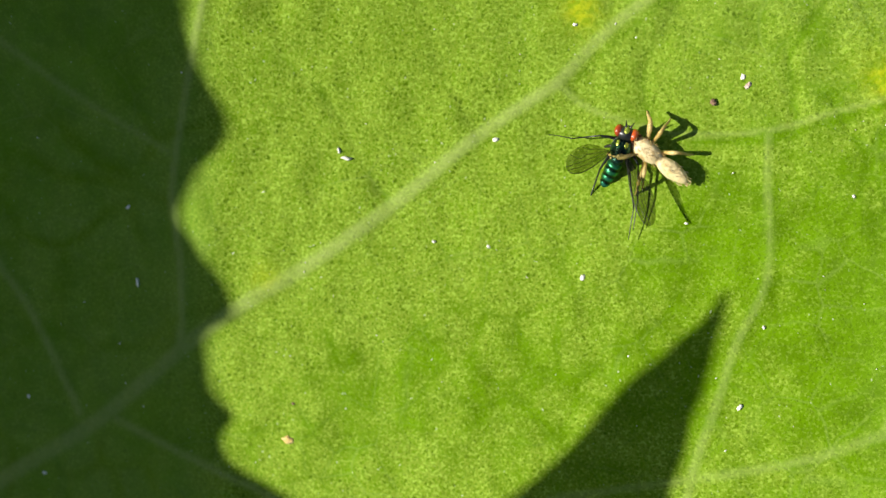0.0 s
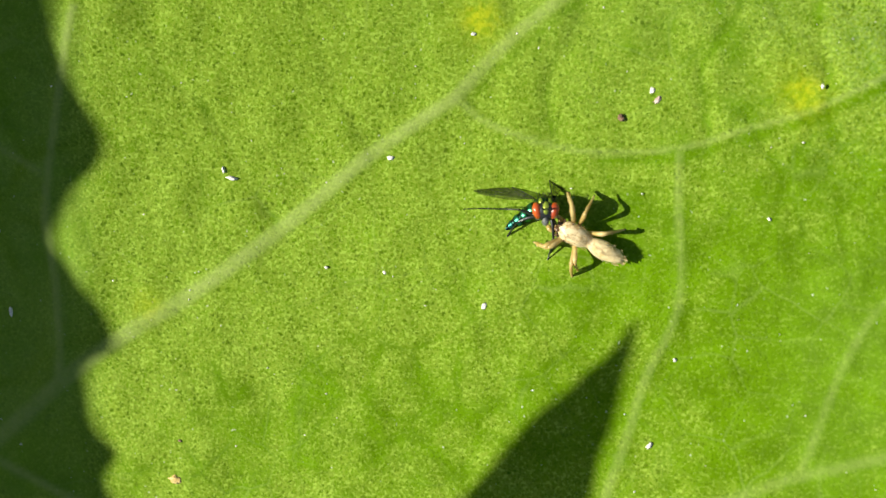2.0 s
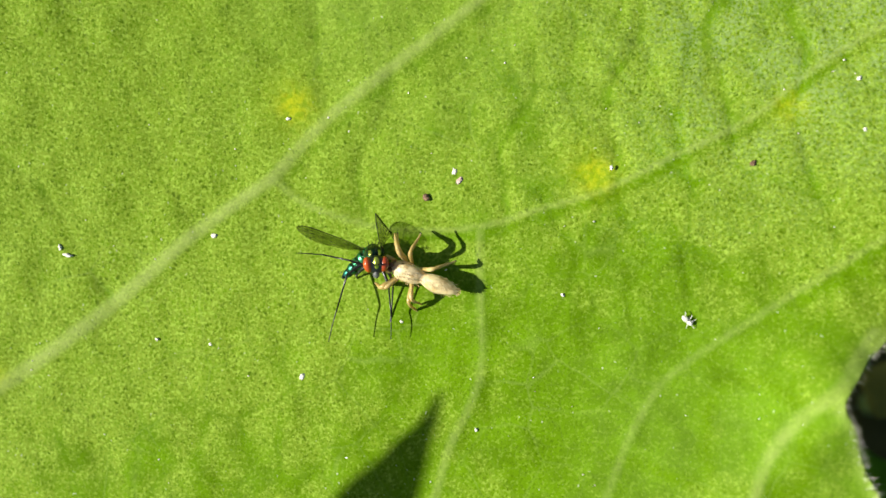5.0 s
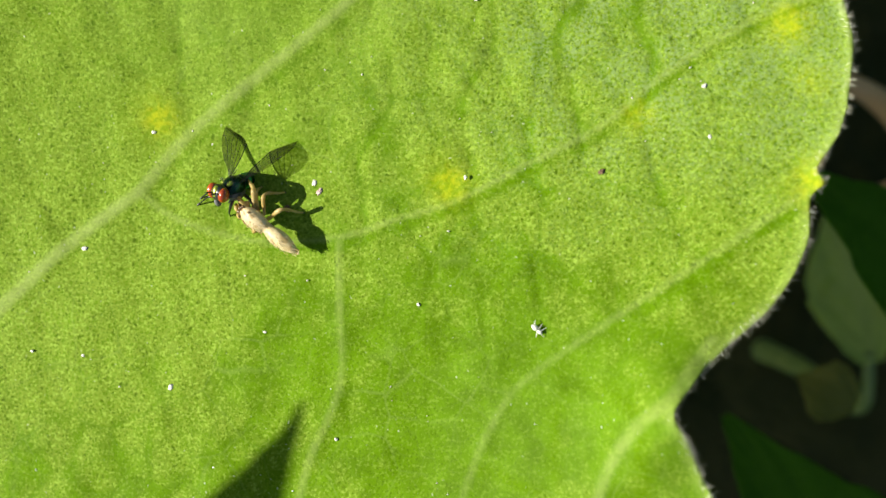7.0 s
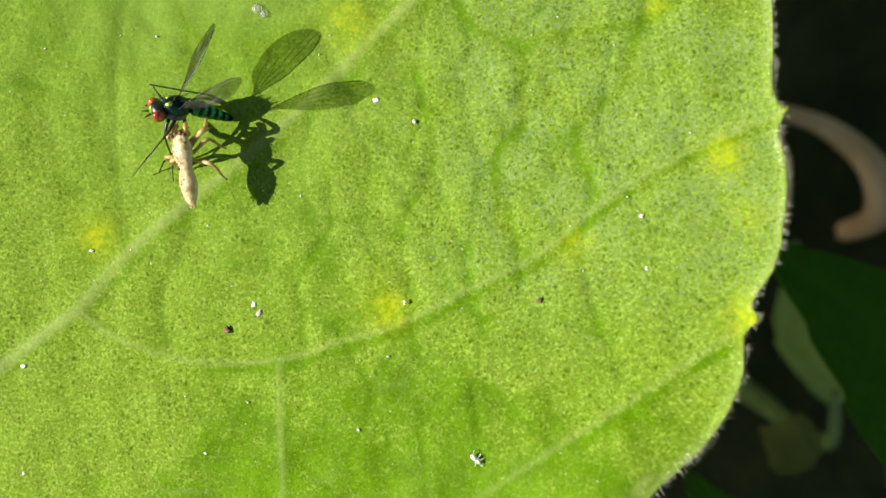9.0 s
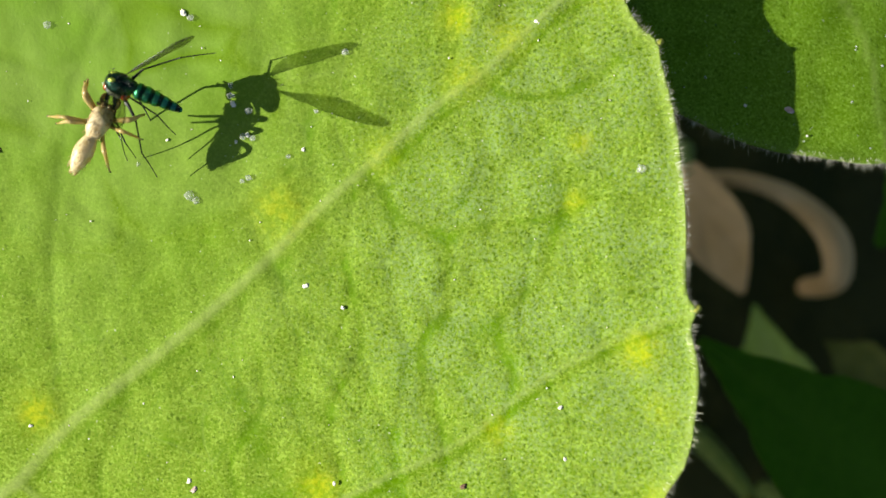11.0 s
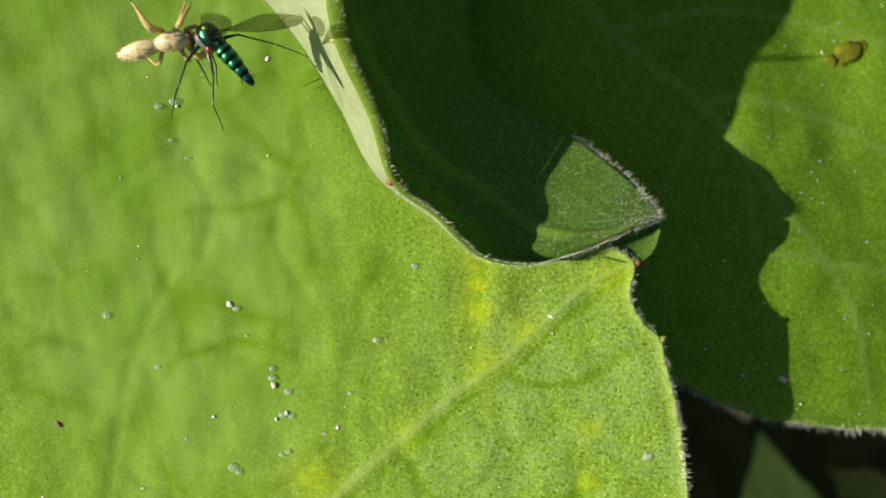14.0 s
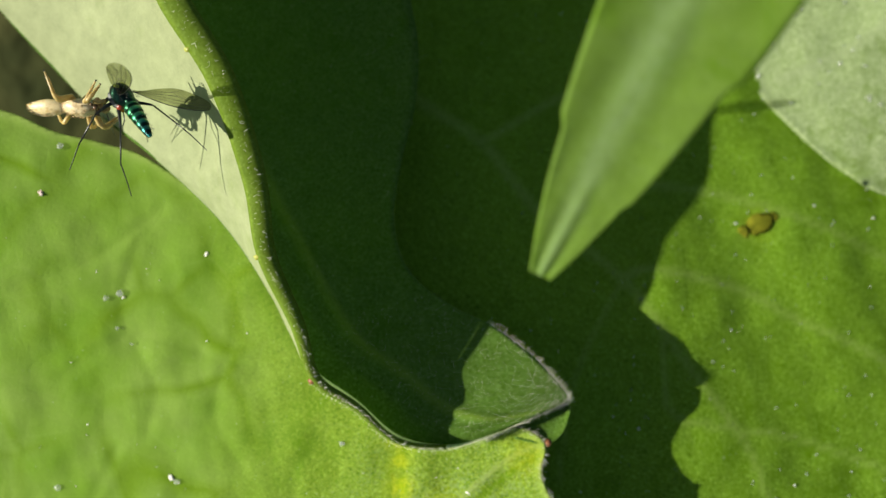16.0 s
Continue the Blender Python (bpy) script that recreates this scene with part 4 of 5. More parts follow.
TAN = plain_material("tan_dry_leaf", (0.58, 0.38, 0.16), (0.72, 0.5, 0.24), 130, 0.8, bump=0.4, depth=0.0005, shine=0.1)
for tip, base, half, turn in (((72.5, 11.5, -82), (63.5, 31.0, -80), 4.9, (-0.5, 0.1, 1)),):
    pointed_leaf("dry_leaf", "dry tan leaf low in the shade under the plants", tip, base, half, 0.8, TAN, 1.0, 2, turn,
                 [(base[0] + 1, base[1] + 2, -84), (base[0] + 2, base[1] + 3, -90), (base[0] + 2, base[1] + 3, -95)], tooth_size=0.02, blunt=0.7)
pointed_leaf("shade_leaf", "green leaf low under the plants, coloured bright as if sunlit", (73.6, 10.0, -80), (78.5, -13.0, -76), 5.6, 0.5, BRIGHTENED_LEAF, 1.0, 3, (-0.4, 0.1, 1),
             [(80, -20, -82), (80, -22, -90), (80, -23, -95)])
for tip, base, half in (((84.0, 4.5, -80), (93.0, -2.0, -78), 3.6), ((86.5, -4.5, -80), (98.0, -9.5, -78), 4.0)):
    pointed_leaf("shade_leaf", "small olive green leaf low under the plants", tip, base, half, 0.5, LITTER, 1.0, 3, (-0.4, 0.1, 1),
                 [(base[0] + 3, base[1], -84), (base[0] + 4, base[1], -90), (base[0] + 4, base[1], -95)])

bent = thing("dry_plant", "bent dry tan stem low in the shade under the plants", "stem")
bm = bmesh.new()
run = spline([(66.5, 29.5, -96), (67.0, 29.2, -84), (72.7, 28.5, -80), (79.5, 25.6, -80), (85.0, 20.0, -80), (86.6, 13.5, -83), (86.8, 11.0, -96)], 8)
tube(bm, run, np.interp(np.linspace(0, 1, len(run)), [0, 0.4, 0.7, 1], [1.0, 1.3, 2.3, 1.6]), 12)
part("stem", bm, TAN, bent)

# ---------------------------------------------------------------- small things on the leaf
def fleck(x, y, size, material, name, label, category, group, height=main_height, seed=1, shape=(1, 0.7, 0.24)):
    bm = bmesh.new()
    z = float(height(x, y))
    blob(bm, (0, 0, 0), [size * 0.7 * s for s in shape], (0, 0, (seed * 57) % 360), 0.75, seed * 1.7, 9)
    ob = part(name, bm, material)
    ob.location = Vector((x, y, z + size * shape[2] * 0.4 + 0.01)) * MM
    return tagged(ob, label, category, group)


rng = random.Random(11)
WHITE = [(0.5, 4.9, .24), (6.1, -3.6, .28), (0.2, -1.8, .16), (-3.3, -1.6, .15), (15.4, -11, .26), (16.7, -6.2, .17), (12.2, -0.1, .14), (-23.5, .2, .2),
         (-31.3, -13, .2), (-30.5, -18.5, .22), (37.4, 13.8, .2), (37.6, 11, .17), (21.6, 1.7, .16), (22.7, 20.6, .25), (42.1, 27.1, .26), (36.4, 35.6, .27),
         (15.8, 26, .3), (16.2, 25.7, .22), (15.9, 36.6, .3), (16.3, 36.3, .2), (8, 36, .24), (40.3, 23.5, .17), (25.3, 34.2, .22), (18.5, 32.4, .17), (18.6, 31.3, .3), (18.5, 31.8, .2),
         (19.5, 30.9, .22), (19.4, 29.5, .22), (19.7, 29.3, .18), (19.1, 29.4, .2), (18.7, 29.1, .16), (19.4, 27.0, .2), (19.0, 26.8, .15), (22.7, 28.6, .17), (21.8, 28.2, .14),
         (23.5, 30.8, .15), (31.9, 26.6, .13), (24.9, 19.3, .17), (27.8, 38.9, .2), (18.9, 52, .26), (12.1, 49.1, .22), (13.0, 49.4, .24), (13.2, 49.1, .16), (12.7, 47, .13),
         (11.1, 32.6, .17), (14.6, 29.3, .14), (9.9, 59.2, .22), (5.2, 12, .18), (9, -8.3, .18), (24.3, 9, .18), (13.6, 45.9, .1), (10.3, 40.4, .1), (12.8, 27.9, .15)]
for i, (x, y, s) in enumerate(WHITE):
    if y > 22 and i % 3:
        fleck(x, y, s * 1.3, DROP, "dew_drop", "tiny clear dew drop on the green leaf", "drop", "dew drops on the leaf", seed=i, shape=(1, 0.95, 0.6))
    else:
        fleck(x, y, s, FLECK, "white_fleck", "tiny white fleck lying on the green leaf", "fleck", "white flecks on the leaf", seed=i)
for i in range(260):
    x, y = rng.uniform(-30, 43), rng.uniform(-18, 57)
    if inside(np.array([[x, y]]), MAIN_LOOP)[0]:
        fleck(x, y, rng.uniform(0.035, 0.09), FLECK, "white_fleck", "tiny white speck of dust on the green leaf", "fleck", "white flecks on the leaf", seed=i)
fleck(-9.0, 3.6, 0.42, FLECK, "white_fleck", "slim white flake lying on the green leaf", "fleck", "white flecks on the leaf", seed=3, shape=(1, .35, .3))
fleck(-9.5, 4.1, 0.3, FLECK, "white_fleck", "slim white flake lying on the green leaf", "fleck", "white flecks on the leaf", seed=5, shape=(1, .4, .3))
fleck(-23.1, -4.8, 0.4, FLECK, "white_fleck", "slim white flake lying on the shaded leaf", "fleck", "white flecks on the leaf", seed=8, shape=(1, .35, .3))
fleck(13.6, 7.3, 0.3, CRUMB, "brown_crumb", "dark brown crumb stuck to the green leaf", "crumb", "crumbs on the leaf", seed=2)
fleck(15.6, 8.3, 0.3, PALE_CRUMB, "brown_crumb", "pale brown crumb stuck to the green leaf", "crumb", "crumbs on the leaf", seed=4)
fleck(15.3, 8.8, 0.24, FLECK, "white_fleck", "tiny white fleck lying on the green leaf", "fleck", "white flecks on the leaf", seed=14)
fleck(-12.8, -15.1, 0.5, STRAW, "yellow_crumb", "straw-yellow crumb lying on the green leaf", "crumb", "crumbs on the leaf", seed=6)
fleck(-10.8, -13.9, 0.3, CRUMB, "brown_crumb", "dark brown crumb stuck to the green leaf", "crumb", "crumbs on the leaf", seed=7)
fleck(-12.5, -12.6, 0.16, CRUMB, "brown_crumb", "dark brown crumb stuck to the green leaf", "crumb", "crumbs on the leaf", seed=9)
fleck(31.9, 9.2, 0.26, CRUMB, "brown_crumb", "dark brown crumb stuck to the green leaf", "crumb", "crumbs on the leaf", seed=10)
fleck(4.4, 28.9, 0.36, CRUMB, "brown_crumb", "dark brown crumb stuck to the green leaf", "crumb", "crumbs on the leaf", seed=12)
fleck(8.4, 56.2, 0.34, PALE_CRUMB, "brown_crumb", "pale brown crumb stuck to the green leaf", "crumb", "crumbs on the leaf", seed=21)
fleck(3.4, 12.1, 0.2, CRUMB, "brown_crumb", "dark brown crumb stuck to the green leaf", "crumb", "crumbs on the leaf", seed=13)
fleck(52.2, 30.8, 0.45, PALE_CRUMB, "brown_crumb", "pale brown crumb stuck to the lower leaf", "crumb", "crumbs on the leaf", far_height, 15)
for x, y, s in ((59.1, 53.9, 1.5), (57.9, 53.3, 0.8), (60.3, 54.5, 0.7)):
    fleck(x, y, s, STAIN, "brown_flake", "thin brown flake stuck to the lower leaf", "flake", "brown flakes on the lower leaf", far_height, int(x * 10), (1, 0.7, 0.09))
for i in range(330):
    x, y = rng.uniform(40, 80), rng.uniform(28, 74)
    if inside(np.array([[x, y]]), FAR_LOOP)[0]:
        fleck(x, y, rng.uniform(0.05, 0.13), DROP if i % 9 else FLECK, "dew_drop" if i % 9 else "white_fleck",
              "tiny clear dew drop on the lower leaf" if i % 9 else "tiny white fleck on the lower leaf", "drop" if i % 9 else "fleck",
              "flecks on the lower leaf", far_height, i, (1, 0.8, 0.7))

for i in range(90):
    x, y = rng.uniform(60, 84), rng.uniform(57, 80)
    if inside(np.array([[x, y]]), SIDE_LOOP)[0]:
        fleck(x, y, rng.uniform(0.1, 0.24), DROP, "dew_drop", "clear dew drop on the pale side leaf", "drop", "dew drops on the side leaf", side_height, i, (1, 0.9, 0.7))

# a tiny white husk with legs
husk = thing("insect_husk", "tiny white empty insect husk with legs on the leaf", "husk", place=(28.3, 0.5, float(main_height(28.3, 0.5)) + 0.16))
husk.scale = (0.6, 0.6, 0.6)
bm = bmesh.new()
blob(bm, (0.28, -0.25, 0.05), (0.26, 0.2, 0.16), (0, 0, -40), 0.15, 1, 8)
blob(bm, (-0.15, 0.12, 0.05), (0.36, 0.24, 0.18), (0, 0, -40), 0.15, 2, 8)
part("shell", bm, FLECK, husk)
for k, (ax, ay, bx, by) in enumerate(((0.3, -0.2, 0.85, 0.1), (0.25, -0.3, 0.7, -0.75), (0.1, -0.1, 0.5, 0.45), (0.05, -0.2, -0.05, -0.75), (-0.2, 0.3, -0.1, 0.8))):
    bm = bmesh.new()
    tube(bm, [(ax, ay, 0.02), ((ax + bx) / 2, (ay + by) / 2, 0.12), (bx, by, -0.16)], [0.05, 0.04, 0.025], 5)
    part("leg", bm, FLECK, husk)


# ---------------------------------------------------------------- the fly
def build_fly():
    fly = thing("long_legged_fly", "metallic green long-legged fly with red eyes, held by the spider", "fly")
    bm = bmesh.new()
    blob(bm, (0, 0, 0), (0.82, 0.62, 0.68), (0, -8, 0), 0.06, 1, 16)
    blob(bm, (-0.62, 0, 0.28), (0.34, 0.36, 0.24), (0, 0, 0), 0.05, 2, 10)
    thorax = part("thorax", bm, GREEN_METAL, fly, "shiny green thorax")
    bm = bmesh.new()
    for s in (-1, 1):
        blob(bm, (0.05, s * 0.33, -0.28), (0.6, 0.3, 0.42), (0, 0, 0), 0.08, 3 + s, 10)
    # glints on the front of the thorax, built as small gold blobs
    for s in (-1, 1):
        gold = bmesh.new()
        blob(gold, (0.42, s * 0.26, 0.5), (0.2, 0.13, 0.07), (s * -25, 28, 0), 0.2, 4 + s, 8)
        part("gold_glint", gold, FRONS, fly, "golden green glint, shaped as a small metal blob")
    part("thorax_side", bm, GREY_FUZZ, fly, "grey dusted sides of the thorax")
    bm = bmesh.new()
    rng = random.Random(2)
    for _ in range(46):
        a, b = rng.uniform(-1.2, 1.2), rng.uniform(-0.5, 0.7)
        root = Vector((b, 0.6 * math.sin(a), 0.66 * math.cos(a)))
        tip = root * 1.25 + Vector((-0.22, 0, 0.05))
        tube(bm, [tuple(root), tuple((root + tip) / 2 + Vector((0, 0, 0.03))), tuple(tip)], [0.014, 0.011, 0.004], 3)
    part("bristles", bm, BLACK, fly, "black bristles")
    bm = bmesh.new()
    blob(bm, (1.0, 0, 0.04), (0.44, 0.68, 0.55), (0, 0, 0), 0.03, 5, 12)
    tube(bm, [(0.6, 0, 0), (0.9, 0, 0.03)], [0.2, 0.2], 8)
    head = part("head", bm, BLACK, fly, "black head with red eyes")
    for s in (-1, 1):
        bm = bmesh.new()
        blob(bm, (1.08, s * 0.44, 0.1), (0.39, 0.29, 0.48), (s * -14, 0, s * 16), 0.0, 6, 14)
        part("eye", bm, EYE, head, "orange-red compound eye")
        bm = bmesh.new()
        tube(bm, [(1.36, s * 0.1, 0.22), (1.55, s * 0.16, 0.3), (1.85, s * 0.25, 0.42)], [0.07, 0.06, 0.012], 6)
        part("antenna", bm, BLACK, head)
    bm = bmesh.new()
    blob(bm, (1.26, 0, 0.28), (0.18, 0.2, 0.36), (0, -20, 0), 0.0, 7, 10)
    part("face", bm, FRONS, head, "golden green face")
    bm = bmesh.new()
    blob(bm, (1.25, 0, -0.46), (0.2, 0.2, 0.28), (0, 25, 0), 0.1, 8, 8)
    part("mouth", bm, GREY_FUZZ, head, "grey mouthparts")
    # abdomen, modelled along -x from its root
    bm = bmesh.new()
    xs = np.linspace(0, -2.75, 44)
    prof = [0.52 * (1 - 0.6 * (t / 2.55) ** 1.7) * (1 - math.exp(-(t + 0.05) / 0.12)) * (0.84 + 0.16 * abs(math.sin(math.pi * t / 0.51)) ** 0.6) for t in -xs]
    prof[-1] = 0.06
    prof[-2] = 0.15
    prof[-3] = 0.18
    tube(bm, [(x, 0, -0.14 * (x / 2.55) ** 2) for x in xs], prof, 18)
    abdomen = part("abdomen", bm, RING_METAL, fly, "banded metallic blue-green abdomen")
    bm = bmesh.new()
    for k in range(40):
        x, a = rng.uniform(-2.45, -0.3), rng.uniform(0, 6.28)
        r = 0.5 * (1 - 0.6 * (-x / 2.55) ** 1.7)
        root = Vector((x, r * math.cos(a), r * math.sin(a)))
        tube(bm, [tuple(root), tuple(root + Vector((-0.2, 0.1 * math.cos(a), 0.1 * math.sin(a))))], [0.012, 0.004], 3)
    part("bristles", bm, BLACK, abdomen, "short black bristles")
    # wings, modelled along +x from the hinge, with a thin body and raised veins
    wings = []
    for s in (1, -1):
        outline = spline([(0, 0), (0.86, 0.26), (2.16, 0.46), (3.46, 0.46), (4.28, 0.22), (4.5, -0.14), (4.28, -0.58), (3.46, -0.93), (2.38, -0.98), (1.3, -0.66), (0.54, -0.22)], 6, True)
        bm = bmesh.new()
        top = [bm.verts.new((x * MM, s * y * MM, (0.012 + 0.05 * math.sin(x * 2.1) * y) * MM)) for x, y in outline]
        low = [bm.verts.new((x * MM, s * y * MM, (-0.012 + 0.05 * math.sin(x * 2.1) * y) * MM)) for x, y in outline]
        bm.faces.new(top)
        bm.faces.new(list(reversed(low)))
        for k in range(len(top)):
            j = (k + 1) % len(top)
            bm.faces.new((top[k], low[k], low[j], top[j]))
        bmesh.ops.recalc_face_normals(bm, faces=bm.faces)
        wing = part("wing", bm, WING, fly, "smoky transparent wing with dark veins")
        bm = bmesh.new()
        for run, r in (([(0, 0), (0.86, 0.25), (2.16, 0.45), (3.46, 0.45), (4.28, 0.2)], 0.026), ([(0, 0), (1.3, 0.11), (2.81, 0.16), (4.4, 0.02)], 0.013),
                       ([(0.22, -0.03), (1.51, -0.06), (3.02, -0.11), (4.46, -0.22)], 0.013), ([(0.32, -0.09), (1.4, -0.23), (2.48, -0.38), (3.13, -0.32), (3.86, -0.77)], 0.012),
                       ([(0.32, -0.11), (1.3, -0.4), (2.16, -0.64), (2.7, -0.95)], 0.012), ([(2.48, -0.38), (2.27, -0.66)], 0.01)):
            tube(bm, [(x, s * y, 0.05 * math.sin(x * 2.1) * y) for x, y in spline(run, 4)], [r] * ((len(run) - 1) * 4 + 1), 5)
        part("wing_veins", bm, BLACK, wing, "dark wing veins")
        wings.append(wing)
    # legs: thigh, shin and foot, each modelled from its hip
    legs, feet = [], []
    for s in (1, -1):
        for (x, kx, ky, kz, fx, fy, fz, tx, ty, tz) in ((0.42, 0.8, 0.5, -0.8, 1.2, 0.8, -2.4, 1.9, 0.9, -3.7), (0.05, 0.1, 1.0, -0.8, 0.0, 1.4, -2.9, -0.2, 1.5, -4.7),
                                                         (-0.35, -1.0, 0.9, -0.5, -1.7, 1.5, -2.4, -2.8, 1.7, -4.0)):
            bm = bmesh.new()
            tube(bm, spline([(0, 0, 0), (kx * 0.5, s * ky * 0.5, kz * 0.5 + 0.12), (kx, s * ky, kz)], 4), [0.09, 0.11, 0.115, 0.11, 0.1, 0.09, 0.08, 0.07, 0.06], 7)
            leg = part("leg", bm, BLACK, fly, "long thin black leg")
            leg.location = Vector((x, s * 0.36, -0.5)) * MM
            bm = bmesh.new()
            tube(bm, [(kx, s * ky, kz), ((kx + fx) / 2, s * (ky + fy) / 2, (kz + fz) / 2), (fx, s * fy, fz)], [0.055, 0.05, 0.042], 6)
            part("shin", bm, BLACK, leg)
            bm = bmesh.new()
            tube(bm, spline([(fx, s * fy, fz), ((fx + tx) / 2, s * (fy + ty) / 2, (fz + tz) / 2 + 0.08), (tx, s * ty, tz)], 4), np.linspace(0.04, 0.022, 9), 6)
            part("foot", bm, BLACK, leg)
            legs.append(leg)
            feet.append(Vector((tx, s * ty, tz)).normalized())
    return fly, head, abdomen, wings, legs, feet


# ---------------------------------------------------------------- the spider
def build_spider():
    spider = thing("jumping_spider", "cream jumping spider with honey-coloured legs, gripping a fly", "spider")
    bm = bmesh.new()
    for v in blob(bm, (0.0, 0, 0.05), (0.95, 0.52, 0.44), (0, 0, 0), 0.04, 1, 20):
        x, y, z = v.co / MM
        if x > 0.1:
            y *= 1 + 0.16 * min(1.0, (x - 0.1) / 0.5)
            z += 0.05 * (x - 0.1)
        if z > 0.05:
            z = 0.05 + (z - 0.05) * (0.86 + 0.14 * math.cos(3.0 * x))
            z -= 0.05 * math.exp(-((x - 0.02) / 0.12) ** 2 - (y / 0.2) ** 2)
        v.co = Vector((x, y, z)) * MM
    body = part("carapace", bm, CARAPACE, spider, "whitish cream carapace with faint brown specks")
    rng = random.Random(6)
    for x, y, z, r in ((0.93, 0.15, 0.12, 0.15), (0.93, -0.15, 0.12, 0.15), (0.83, 0.42, 0.16, 0.09), (0.83, -0.42, 0.16, 0.09), (0.38, 0.48, 0.28, 0.05), (0.38, -0.48, 0.28, 0.05)):
        bm = bmesh.new()
        blob(bm, (x, y, z), (r, r, r), rings=8)
        part("eye", bm, SPIDER_EYE, body, "small brown eye")
    # abdomen: a plump egg, blunt behind
    bm = bmesh.new()
    for v in blob(bm, (-1.68, 0, 0.04), (1.06, 0.47, 0.4), (0, 0, 0), 0.04, 3, 22):
        x, y, z = v.co / MM
        back = max(0.0, -x - 1.6)
        crease = 1 - 0.025 * math.cos(x * 24) * (1 if z > 0 else 0.3)
        v.co = Vector((x, y * (1 - 0.16 * back) * crease, z * (1 - 0.16 * back) * crease)) * MM
    abdomen = part("abdomen", bm, BELLY, spider, "pale gold abdomen with faint brown stripes")
    for owner, cx, half, high, number in ((body, 0.0, (0.93, 0.55), 0.46, 90), (abdomen, -1.68, (1.02, 0.44), 0.4, 150)):
        bm = bmesh.new()
        for _ in range(number):
            a, b = rng.uniform(0, 6.28), rng.uniform(-0.2, 1.45)
            n = Vector((math.cos(a) * math.cos(b), math.sin(a) * math.cos(b), math.sin(b)))
            root = Vector((cx + n.x * half[0], n.y * half[1], 0.04 + n.z * high))
            tube(bm, [tuple(root), tuple(root + n * 0.05 + Vector((-0.07, 0, 0.02))), tuple(root + n * 0.07 + Vector((-0.16, 0, 0.02)))], [0.012, 0.009, 0.003], 3)
        part("fuzz", bm, CREAM if owner is abdomen else MARK, owner, "short pale fuzz")
    bm = bmesh.new()
    for s in (-1, 1):
        tube(bm, [(-2.58, s * 0.09, 0.0), (-2.75, s * 0.12, 0.0), (-2.86, s * 0.12, 0.0)], [0.1, 0.08, 0.04], 7)
    part("spinneret", bm, CREAM_LEG, abdomen)
    bm = bmesh.new()
    tube(bm, [(-0.6, 0, 0), (-0.8, 0, 0.0), (-1.0, 0, 0.02)], [0.34, 0.3, 0.34], 10)
    part("waist", bm, CREAM, spider)
    for s in (-1, 1):
        bm = bmesh.new()
        tube(bm, spline([(0.8, s * 0.25, -0.2), (1.15, s * 0.4, -0.02), (1.42, s * 0.26, -0.24)], 4), [0.08, 0.1, 0.11, 0.1, 0.1, 0.12, 0.13, 0.11, 0.05], 8)
        part("palp", bm, CREAM_LEG, spider)
        bm = bmesh.new()
        blob(bm, (0.9, s * 0.17, -0.27), (0.18, 0.14, 0.24), (0, 0, 0), 0.05, 5, 8)
        part("fang", bm, MARK, spider)
    # the plate under the body, from which the hips spread
    bm = bmesh.new()
    blob(bm, (0.05, 0, -0.3), (0.5, 0.26, 0.14), (0, 0, 0), 0.05, 8, 10)
    part("chest_plate", bm, CREAM, spider, "pale plate between the hips")
    legs = []
    plan = ((0.5, 1.25, 1.0, 0.42, 1.75, 1.2, -0.3, 0.15), (0.2, 0.6, 1.3, 0.45, 0.95, 1.85, -0.4, 0.125), (-0.15, -0.4, 1.3, 0.45, -0.75, 1.95, -0.45, 0.115), (-0.42, -1.05, 1.15, 0.45, -1.75, 1.75, -0.45, 0.12))
    for s in (1, -1):
        for hip, kx, ky, kz, fx, fy, fz, r in plan:
            bm = bmesh.new()
            run = spline([(hip, s * 0.4, -0.24), (hip + (kx - hip) * 0.22, s * (0.4 + (ky - 0.4) * 0.22), -0.1), (hip + (kx - hip) * 0.7, s * (0.4 + (ky - 0.4) * 0.7), kz * 0.9),
                          (kx, s * ky, kz), (kx + (fx - kx) * 0.35, s * (ky + (fy - ky) * 0.35), kz + (fz - kz) * 0.3), (kx + (fx - kx) * 0.7, s * (ky + (fy - ky) * 0.66), kz + (fz - kz) * 0.7), (fx, s * fy, fz)], 5)
            widths = np.interp(np.linspace(0, 1, len(run)), [0, 0.1, 0.17, 0.35, 0.48, 0.52, 0.62, 0.68, 0.8, 0.85, 1.0], [r * 0.9, r, r * 0.75, r * 1.05, r * 0.8, r * 0.66, r * 0.82, r * 0.6, r * 0.58, r * 0.44, r * 0.3])
            tube(bm, run, widths, 8)
            leg = part("leg", bm, CREAM_LEG, spider, "translucent honey-coloured jointed leg")
            bm = bmesh.new()
            blob(bm, run[-1], (0.05, 0.05, 0.05), rings=6)
            part("claw", bm, BLACK, leg, "dark foot tip")
            bm = bmesh.new()
            for _ in range(22):
                k = rng.randrange(4, len(run) - 2)
                p, a = Vector(run[k]), rng.uniform(0, 6.28)
                off = Vector((math.cos(a), math.sin(a), rng.uniform(-0.6, 0.6)))
                tube(bm, [tuple(p), tuple(p + off * 0.16)], [0.009, 0.003], 3)
            part("bristles", bm, SPIDER_EYE, leg, "fine dark leg bristles")
            legs.append(leg)
    return spider, abdomen, legs


fly, fly_head, fly_abdomen, fly_wings, fly_legs, fly_feet = build_fly()
spider, spider_abdomen, spider_legs = build_spider()
spider.scale = (1.12, 1.12, 1.12)

